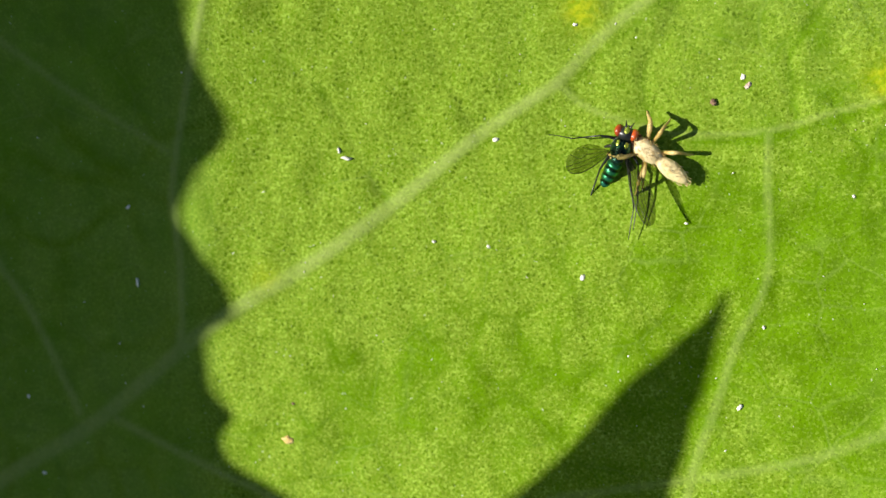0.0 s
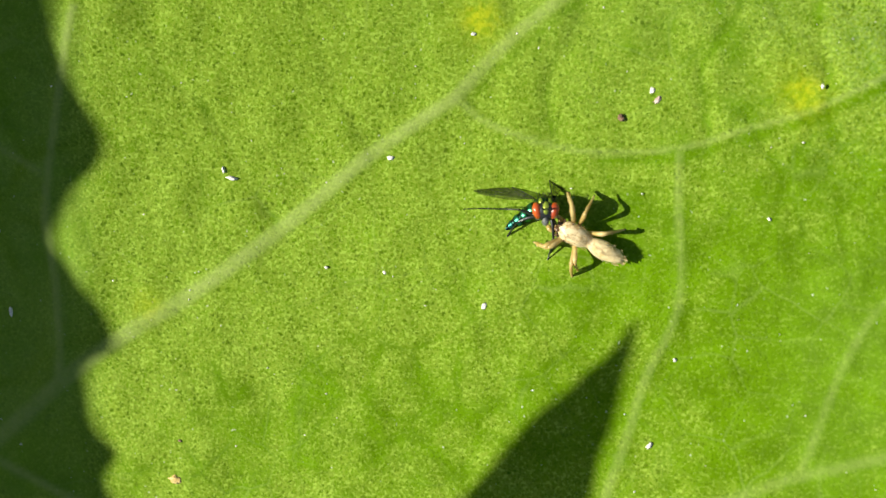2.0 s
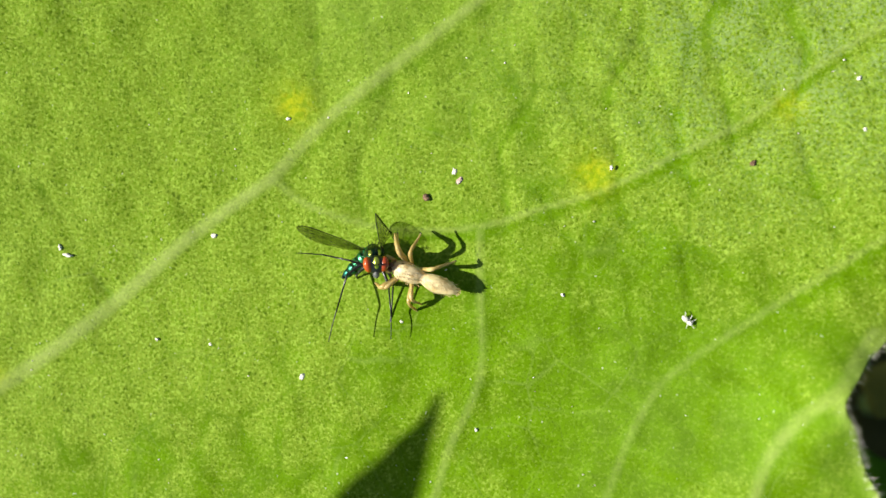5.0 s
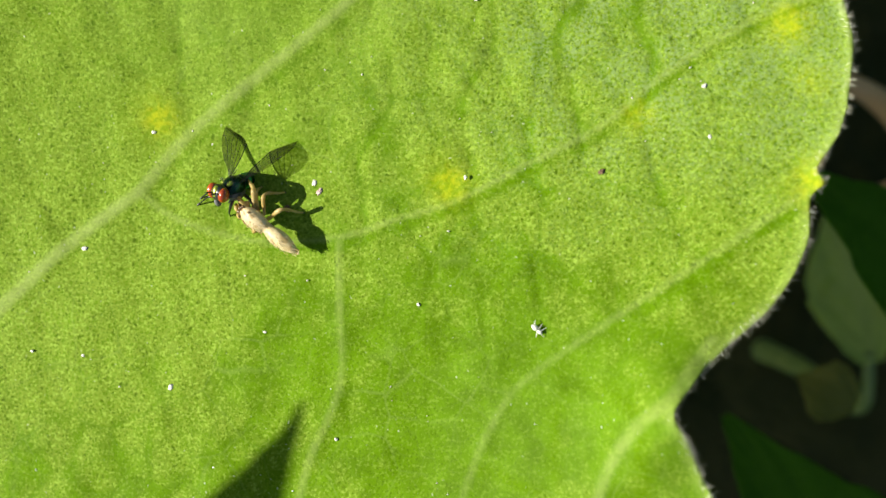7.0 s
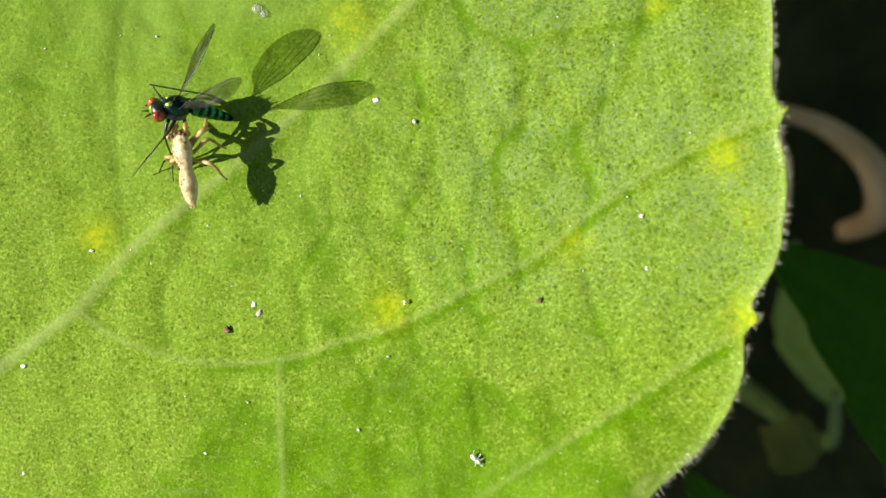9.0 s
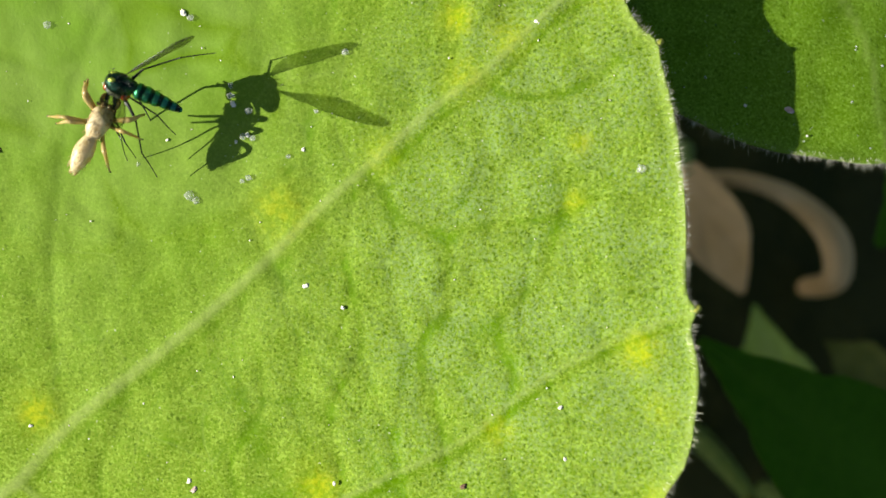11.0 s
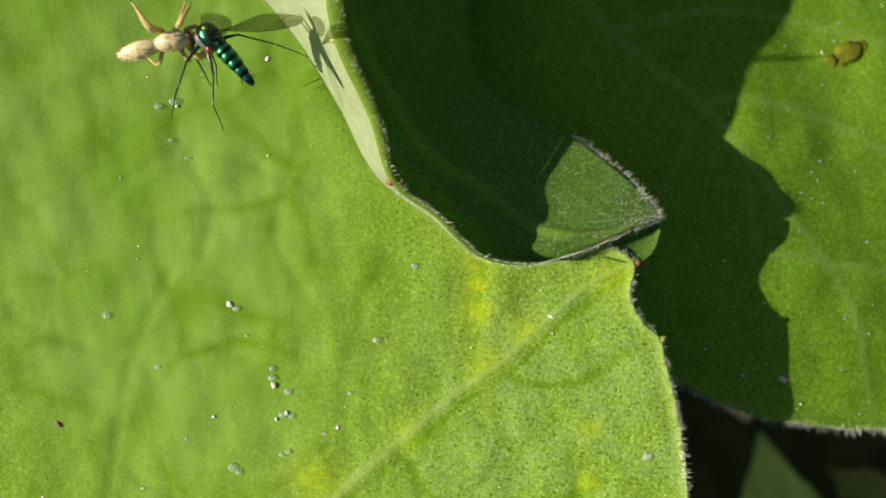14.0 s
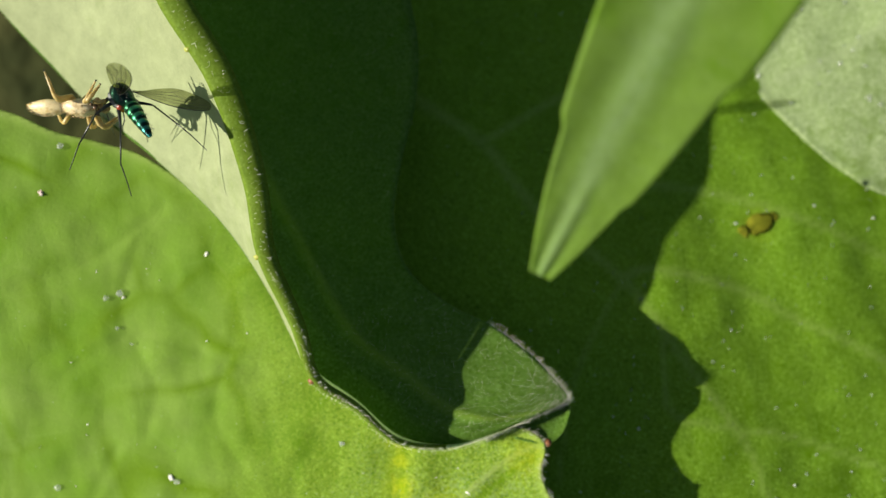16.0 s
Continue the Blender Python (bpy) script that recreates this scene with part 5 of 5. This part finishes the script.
SPIDER_ROWS = [
    (0, facing(9.62, 4.20, -0.21, (-0.80, 0.60, 0.00), (-0.10, -0.14, 0.98))),
    (0.5, facing(9.73, 4.59, -0.19, (-0.81, 0.58, -0.05), (-0.14, -0.10, 0.99))),
    (1, facing(10.07, 2.75, -0.12, (-0.93, 0.38, 0.00), (-0.03, -0.07, 1.00))),
    (1.5, facing(10.23, 2.68, -0.07, (-0.74, 0.67, -0.07), (-0.13, -0.04, 0.99))),
    (2, facing(11.06, 0.66, 0.10, (-0.89, 0.46, 0.00), (-0.12, -0.23, 0.97))),
    (2.5, facing(10.94, 0.46, 0.12, (-0.94, 0.34, -0.09), (-0.17, -0.22, 0.96))),
    (3, facing(10.73, 0.21, 0.14, (-0.98, 0.19, 0.00), (-0.07, -0.34, 0.94))),
    (3.5, facing(10.85, 0.10, 0.18, (-0.97, 0.23, -0.09), (-0.17, -0.38, 0.91))),
    (6, facing(13.53, 4.69, 0.59, (-0.93, 0.38, 0.00), (-0.11, -0.28, 0.95))),
    (6.5, facing(12.92, 4.99, 0.63, (-0.98, -0.22, 0.00), (0.07, -0.31, 0.95))),
    (7, facing(12.03, 6.63, 0.32, (-0.79, 0.61, 0.00), (-0.43, -0.55, 0.72))),
    (7.5, facing(12.60, 9.34, 0.32, (-0.79, 0.61, -0.08), (-0.48, -0.52, 0.71))),
    (8, facing(11.86, 12.82, 0.72, (-0.79, 0.61, 0.00), (-0.45, -0.59, 0.66))),
    (9.2, facing(12.10, 18.59, 1.47, (0.05, 1.00, 0.00), (-0.36, 0.02, 0.93))),
    (9.7333, facing(12.38, 21.66, 1.87, (0.56, 0.81, 0.18), (0.05, -0.25, 0.97))),
    (10.3, facing(12.67, 24.91, 2.30, (0.94, 0.35, 0.02), (0.23, -0.66, 0.71))),
    (10.5, facing(13.03, 26.16, 2.42, (0.94, 0.33, 0.00), (0.27, -0.76, 0.60))),
    (11, facing(12.34, 29.95, 3.43, (0.50, 0.87, 0.00), (0.23, -0.13, 0.96))),
    (11.5, facing(13.88, 33.62, 3.74, (0.98, 0.19, -0.02), (0.15, -0.68, 0.71))),
    (12, facing(14.76, 38.79, 4.45, (1.00, -0.04, 0.00), (-0.04, -0.87, 0.50))),
    (12.5, facing(14.42, 42.16, 4.84, (0.93, 0.36, -0.04), (0.33, -0.79, 0.52))),
    (13, facing(14.15, 42.91, 5.35, (0.99, -0.13, 0.00), (-0.10, -0.73, 0.68))),
    (13.5, facing(13.87, 47.06, 6.20, (0.97, 0.25, 0.00), (0.20, -0.77, 0.60))),
    (14, facing(15.46, 51.62, 7.80, (0.97, 0.24, 0.00), (0.20, -0.81, 0.56))),
    (14.5, facing(15.06, 53.81, 8.60, (1.00, -0.07, 0.00), (-0.06, -0.93, 0.37))),
    (15, facing(15.81, 53.93, 9.00, (0.95, -0.31, 0.00), (-0.27, -0.81, 0.51))),
    (15.5, facing(15.52, 56.19, 9.20, (0.95, 0.32, 0.00), (0.28, -0.84, 0.47))),
    (16, facing(14.49, 60.50, 9.50, (1.00, -0.04, 0.00), (-0.03, -0.89, 0.45))),
]
FLY_ROWS = [
    (0, facing(8.05, 4.30, -0.39, (0.26, 0.91, 0.31), (-0.24, -0.25, 0.94))),
    (0.5, facing(8.27, 4.75, -0.36, (0.24, 0.92, 0.30), (-0.23, -0.25, 0.94))),
    (0.6667, facing(8.13, 4.08, -0.36, (0.50, 0.76, 0.42), (-0.79, 0.20, 0.58))),
    (0.8333, facing(8.00, 3.40, -0.37, (0.51, 0.54, 0.67), (-0.70, 0.71, -0.04))),
    (1, facing(7.86, 2.73, -0.37, (0.27, 0.44, 0.86), (-0.02, 0.89, -0.45))),
    (1.5, facing(8.72, 3.96, -0.28, (0.30, 0.20, 0.93), (0.32, 0.90, -0.30))),
    (2, facing(9.36, 2.15, -0.18, (-0.03, -0.25, 0.97), (-0.02, 0.97, 0.25))),
    (2.5, facing(9.27, 0.71, -0.14, (0.02, -0.34, 0.94), (-0.06, 0.94, 0.34))),
    (3, facing(8.87, 0.54, -0.17, (0.09, -0.37, 0.93), (-0.03, 0.93, 0.37))),
    (3.5, facing(8.83, 0.67, -0.17, (0.19, -0.45, 0.87), (0.02, 0.89, 0.45))),
    (6, facing(11.65, 5.14, 0.31, (0.27, -0.40, 0.88), (0.05, 0.91, 0.40))),
    (6.5, facing(10.92, 4.80, 0.38, (0.37, -0.40, 0.84), (-0.08, 0.89, 0.45))),
    (7, facing(10.65, 8.55, 0.11, (-0.57, -0.43, 0.70), (0.05, 0.83, 0.55))),
    (7.5, facing(10.57, 11.23, 0.11, (-0.16, -0.66, 0.73), (-0.09, 0.75, 0.66))),
    (8, facing(10.49, 14.74, 0.63, (-0.50, -0.60, 0.62), (0.10, 0.67, 0.73))),
    (9.2, facing(12.19, 20.63, 1.47, (-0.95, 0.12, 0.30), (0.31, 0.54, 0.78))),
    (10.3, facing(14.52, 26.07, 2.35, (-0.66, 0.72, 0.24), (0.56, 0.25, 0.79))),
    (10.4, facing(13.39, 27.32, 2.44, (-0.72, 0.64, 0.27), (0.59, 0.36, 0.72))),
    (10.4667, facing(14.53, 26.97, 2.45, (-0.66, 0.21, -0.72), (0.04, 0.97, 0.25))),
    (10.5, facing(15.10, 26.80, 2.45, (-0.37, -0.25, -0.89), (-0.08, 0.97, -0.24))),
    (10.5333, facing(14.61, 27.06, 2.52, (-0.57, 0.21, -0.79), (0.06, 0.98, 0.21))),
    (10.6, facing(13.62, 27.57, 2.65, (-0.60, 0.80, -0.00), (0.53, 0.40, 0.74))),
    (11, facing(13.61, 31.97, 3.54, (-0.88, 0.34, 0.32), (0.46, 0.47, 0.75))),
    (11.5, facing(16.32, 34.76, 3.69, (-0.50, 0.84, -0.22), (0.37, 0.43, 0.82))),
    (12, facing(16.98, 38.96, 4.28, (-0.46, 0.87, -0.16), (0.52, 0.41, 0.75))),
    (12.4, facing(15.80, 40.95, 4.55, (-0.24, 0.92, -0.30), (0.37, 0.37, 0.85))),
    (12.4667, facing(16.21, 42.11, 4.63, (-0.44, 0.28, -0.85), (0.11, 0.96, 0.26))),
    (12.5, facing(16.41, 42.69, 4.67, (-0.43, -0.16, -0.89), (-0.06, 0.99, -0.15))),
    (12.6, facing(15.98, 42.29, 4.75, (-0.82, 0.32, -0.48), (0.12, 0.91, 0.40))),
    (12.7, facing(15.56, 41.89, 4.82, (-0.84, 0.49, 0.23), (0.51, 0.56, 0.65))),
    (13, facing(16.19, 41.90, 5.03, (-0.17, 0.98, -0.02), (0.80, 0.15, 0.58))),
    (13.5, facing(15.90, 47.61, 5.93, (-0.73, 0.65, 0.22), (0.60, 0.45, 0.66))),
    (14, facing(17.58, 51.79, 7.80, (-0.66, 0.72, 0.23), (0.63, 0.36, 0.69))),
    (14.5, facing(17.30, 53.94, 8.60, (-0.72, 0.69, -0.04), (0.48, 0.54, 0.70))),
    (15, facing(18.16, 53.91, 9.00, (-0.71, 0.69, -0.14), (0.41, 0.56, 0.72))),
    (15.5, facing(18.21, 57.11, 9.20, (-0.76, 0.65, 0.03), (0.47, 0.51, 0.72))),
    (16, facing(17.01, 61.08, 9.50, (-0.65, 0.76, 0.02), (0.60, 0.50, 0.62))),
]


# the ways in which the feet point from their hips, leg by leg, in the space of the fly
LEG_AIMS = (
    [(0, -0.22, 0.96, 0.18), (1, -0.93, 0.32, -0.16), (1.5, -0.54, 0.16, -0.82), (2, -0.22, -0.12, -0.97), (3, 0.49, 0.06, -0.87), (3.5, 0.50, 0.07, -0.86), (6, 0.06, 0.17, -0.98), (6.5, -0.44, 0.20, -0.88), (7, -0.24, -0.58, -0.78), (8, -0.26, -0.41, -0.87), (9.25, 0.07, 0.59, -0.80), (9.875, 0.15, 0.97, -0.21), (10.5, 0.15, 0.86, 0.49), (10.75, -0.08, 0.89, -0.45), (11, -0.45, 0.38, -0.81), (11.5, -0.26, -0.04, -0.96), (12, -0.21, -0.04, -0.98), (12.25, 0.21, 0.74, -0.64), (12.375, 0.30, 0.95, 0.09), (12.5, 0.21, 0.61, 0.77), (12.625, 0.08, 0.99, 0.12), (12.75, -0.09, 0.80, -0.60), (13, -0.46, -0.07, -0.88), (13.5, -0.47, -0.25, -0.85), (14, -0.46, -0.29, -0.84), (15, 0.13, -0.19, -0.97), (15.5, -0.13, -0.28, -0.95), (16, -0.11, -0.36, -0.93)],
    [(0, -0.68, 0.14, -0.72), (1, -0.96, 0.18, -0.20), (1.5, -0.61, 0.03, -0.79), (2, -0.19, -0.25, -0.95), (3, 0.10, 0.01, -0.99), (3.5, 0.35, 0.03, -0.94), (6, 0.18, 0.04, -0.98), (6.5, 0.28, 0.27, -0.92), (7, -0.12, -0.54, -0.83), (8, 0.11, -0.12, -0.99), (10.5, 0.82, 0.21, -0.53), (10.75, 0.23, 0.23, -0.95), (11, -0.37, 0.11, -0.92), (11.5, -0.69, 0.49, -0.54), (12, -0.46, 0.55, -0.69), (12.25, 0.19, 0.57, -0.80), (12.5, 0.83, 0.38, -0.41), (12.75, 0.18, 0.44, -0.88), (13, -0.49, 0.31, -0.81), (13.5, -0.34, 0.40, -0.85), (14, -0.30, 0.39, -0.87), (15, 0.08, 0.52, -0.85), (15.5, -0.25, 0.48, -0.84), (16, -0.18, 0.49, -0.85)],
    [(0, -0.99, -0.01, 0.10), (1, -0.88, 0.44, -0.18), (2, -0.58, 0.12, -0.81), (3, 0.40, 0.42, -0.82), (3.5, 0.47, 0.43, -0.77), (6, -0.06, 0.36, -0.93), (6.5, 0.47, 0.51, -0.72), (7, -0.01, -0.20, -0.98), (8, 0.01, 0.04, -1.00), (9.25, 0.54, 0.16, -0.82), (10.5, 0.99, 0.06, 0.11), (10.625, 0.79, 0.36, -0.50), (10.75, 0.19, 0.48, -0.86), (11, -0.57, 0.34, -0.75), (11.5, -0.91, -0.07, -0.40), (12, -0.89, 0.15, -0.42), (12.5, -0.86, 0.12, -0.49), (13, -0.74, -0.19, -0.64), (13.5, -0.79, 0.18, -0.58), (14, -0.68, 0.05, -0.73), (15, -0.57, 0.30, -0.76), (15.5, -0.83, 0.16, -0.54), (16, -0.81, 0.27, -0.52)],
    [(0, -0.00, -0.37, -0.93), (0.5, -0.36, -0.61, -0.70), (1, -0.80, -0.59, 0.07), (2, 0.01, -0.99, 0.12), (3, 0.00, -0.98, 0.18), (3.5, -0.51, -0.85, -0.14), (6, -0.10, -0.92, 0.38), (6.25, 0.35, -0.80, -0.48), (6.5, 0.50, -0.30, -0.81), (7, 0.24, -0.79, -0.56), (8, 0.53, -0.55, -0.65), (9.25, 0.25, -0.95, -0.20), (9.875, -0.10, -0.93, 0.35), (10.5, -0.40, -0.52, 0.75), (10.75, -0.95, -0.25, 0.16), (11, -0.93, 0.30, -0.21), (11.25, -0.33, 0.50, -0.80), (11.5, 0.20, 0.62, -0.76), (12, 0.79, 0.51, -0.33), (12.25, 0.97, 0.06, 0.24), (12.375, 0.65, -0.19, 0.74), (12.5, 0.06, -0.36, 0.93), (12.625, -0.26, -0.89, 0.38), (12.75, -0.40, -0.81, -0.43), (13, -0.50, -0.08, -0.86), (13.5, -0.56, -0.12, -0.82), (14, -0.50, -0.20, -0.84), (15, 0.15, -0.16, -0.98), (15.5, -0.08, -0.23, -0.97), (16, -0.09, -0.32, -0.94)],
    [(0, -0.87, -0.41, 0.27), (1, -0.95, -0.29, 0.06), (2, -0.43, -0.53, -0.73), (3, -0.53, -0.00, -0.85), (3.5, -0.50, 0.07, -0.86), (6, -0.62, 0.04, -0.78), (6.5, -0.01, -0.26, -0.97), (7, 0.23, -0.77, -0.59), (8, 0.30, -0.56, -0.77), (10.5, 0.78, -0.33, -0.53), (10.75, 0.13, -0.30, -0.95), (11, -0.52, -0.10, -0.85), (11.5, -0.18, -0.33, -0.93), (12, -0.19, -0.29, -0.94), (12.5, 0.81, -0.22, -0.55), (12.75, 0.15, -0.41, -0.90), (13, -0.51, -0.42, -0.75), (13.5, -0.57, -0.41, -0.71), (14, -0.53, -0.46, -0.71), (15, -0.03, -0.36, -0.93), (15.5, -0.10, -0.48, -0.87), (16, -0.24, -0.51, -0.82)],
    [(0, -0.88, -0.38, 0.27), (1, -0.92, -0.32, 0.21), (1.5, -0.73, -0.57, -0.38), (2, -0.31, -0.68, -0.66), (3, 0.46, -0.44, -0.77), (3.5, 0.43, -0.51, -0.75), (6, 0.46, -0.41, -0.78), (6.5, -0.51, -0.04, -0.86), (7, 0.43, -0.06, -0.90), (8, 0.17, -0.05, -0.98), (9.25, 0.62, -0.23, -0.75), (10.5, 0.97, -0.16, 0.18), (10.625, 0.63, -0.70, 0.34), (10.75, 0.02, -0.93, 0.36), (11, -0.73, -0.52, 0.44), (11.25, -0.54, -0.84, -0.10), (11.5, -0.07, -0.94, -0.32), (12, -0.31, -0.94, -0.16), (12.25, 0.34, -0.92, -0.20), (12.5, 0.97, -0.13, 0.21), (12.625, 0.67, -0.67, 0.32), (12.75, 0.11, -0.94, 0.31), (13, -0.65, -0.64, 0.40), (13.5, -0.75, -0.50, 0.43), (14, -0.78, -0.47, 0.41), (15, -0.74, -0.67, 0.08), (15.5, -0.55, -0.82, -0.18), (16, -0.90, -0.43, 0.01)],
)


def wing_pose(s, back, up, twist):
    """A wing hinged on the thorax: its degrees back from straight out to the side, up, and about its own length."""
    hinge = Matrix.Translation(Vector((-0.15, s * 0.48, 0.42)) * MM)
    return hinge @ Euler((0, 0, radians(s * (90 + back)))).to_matrix().to_4x4() @ Euler((0, radians(-up), 0)).to_matrix().to_4x4() @ Euler((radians(s * twist), 0, 0)).to_matrix().to_4x4()


def motions():
    walk(spider, SPIDER_ROWS)
    walk(fly, FLY_ROWS)
    # the pointed leaf sways in the air
    walk(high, [(t, pose(x * MM, y * MM, 0)) for t, x, y in ((0, -2.8, 0.7), (14.2, -2.8, 0.7), (14.5, -3.1, 0.3), (15, -1.0, 0.0), (15.5, 0.6, -0.3), (16, 0, 0))])
    # the abdomen bends under the body while the fly is turned to face up
    root = (-0.72 * MM, 0, 0.02 * MM)
    walk(fly_abdomen, [(t, pose(*root, 0, pitch, yaw)) for t, pitch, yaw in (
        (0, -15, -8), (0.5, -15, -8), (1.0, -21, 18), (1.5, -30, 45), (2.0, -33, 82), (3.0, -33, 84), (3.7, -42, 80), (6.0, -41, 55), (6.5, -30, 20), (7.0, -20, 30), (8.2, -35, 17), (10.3, -8, 0), (11, -3, 0), (11.5, 14, -5), (12, 15, -9), (13, 5, 3), (13.5, 7, -10), (14, 5, -6), (15, 17, -16), (15.5, 25, -20), (16, 14, -18))])
    # the head is bent down under the jaws of the spider
    neck = Vector((0.62, 0, -0.05)) * MM
    walk(fly_head, [(t, Matrix.Translation(neck + Vector((-0.6, 0, 0.2)) * MM * (max(0.0, nod) / 100) ** 2) @ Euler((0, radians(nod), radians(turn))).to_matrix().to_4x4() @ Matrix.Translation(-neck)) for t, nod, turn in (
        (0, 0, 0), (1.0, 0, 0), (3.7, 0, 0), (6.5, 0, 0), (8.2, 8, 0), (9.6, 60, 40), (10.3, 85, 78), (10.4, 60, 40), (10.5, 5, 0), (10.6, 60, 40), (11, 100, 78), (12.3, 90, 78), (12.4, 60, 40), (12.5, 5, 0), (12.6, 60, 40), (12.8, 100, 78), (16, 105, 78))])
    left = [(0, 32, 62, 0), (0.5, 32, 60, 0), (0.75, 32, 10, 0), (1.0, 30, -53, 0), (1.5, 60, -10, 10), (2.0, 82, 30, 20), (3.7, 82, 30, 20), (6.0, 82, 30, 20), (6.5, 86, 18, 10), (7.0, 84, 20, -10), (7.5, 84, 36, 62), (8.0, 84, 50, 0), (8.2, 84, 53, 0),
            (10.3, 20, 10, 10), (10.4, 10, 20, 0), (10.5, 8, 38, 70), (10.6, -10, 10, 0), (11.0, 10, 26, -25), (11.5, 20, 41, 0), (12.0, -10, 61, 0), (12.4, 0, 50, 0),
            (12.5, 8, 38, 70), (12.7, 20, 38, 30), (13.0, 30, 40, 50), (13.5, 6, 66, 20), (14.0, 15, 66, 10), (14.5, -10, 72, 0), (15.0, -30, 75, 0), (15.5, 16, 67, 0), (16, 25, 64, 0)]
    right = [(0, 51, 23, 45), (0.5, 55, 20, 45), (1.0, 61, 18, 20), (2.0, 33, 8, 20), (3.0, 2, 14, 22), (3.7, -12, 18, 22), (6.0, -10, 30, 0), (6.5, -20, 20, 10), (7.0, 60, 30, -20), (7.5, 76, 46, 62), (8.0, 78, 58, 0), (8.2, 80, 60, 0),
             (10.3, 40, 5, 60), (10.4, 50, 25, 0), (10.5, 8, 38, 70), (10.6, 30, 30, 20), (11.0, 64, 50, 60), (11.5, 46, 47, 0), (12.0, 38, 39, 0), (12.4, 30, 38, 30),
             (12.5, 8, 38, 70), (12.7, 40, 40, 50), (13.0, 48, 43, 60), (13.5, 47, 31, 20), (14.0, 45, 33, 20), (14.5, 42, 24, 0), (15.0, 36, 15, 0), (15.5, 51, 45, 0), (16, 51, 14, 0)]
    for s, wing, rows in ((1, fly_wings[0], left), (-1, fly_wings[1], right)):
        walk(wing, [(t, wing_pose(s, back, up, twist)) for t, back, up, twist in rows])
    # the spider folds its legs under it round the fly
    for k, leg in enumerate(spider_legs):
        s, back = (1 if k < 4 else -1), k % 4
        rows = [(0, 0, 0), (3.7, 2, 0), (6.5, 5, 0), (7.0, 42, 14), (8.2, 42, 14), (10.3, 12, 6), (10.5, 8, 4), (11.0, 2, 2), (12.0, 10, 4), (13.0, 14, 2), (14.5, 8, 2), (16, 4, 0)]
        walk(leg, [(t, Euler((radians(-s * down * (1.0 if s > 0 else 1.45)), 0, radians(-s * ahead * (0.2, 0.7, 1.2, 1.5)[back] + (8, -14, 12, -20, -16, 10, 24, -12)[k]))).to_matrix().to_4x4()) for t, down, ahead in rows])
    # the legs kick, then hang down
    for leg, rest, aims in zip(fly_legs, fly_feet, LEG_AIMS):
        place = Matrix.Translation(leg.location)
        walk(leg, [(t, place @ rest.rotation_difference(Vector(way)).to_matrix().to_4x4()) for t, *way in aims])


motions()
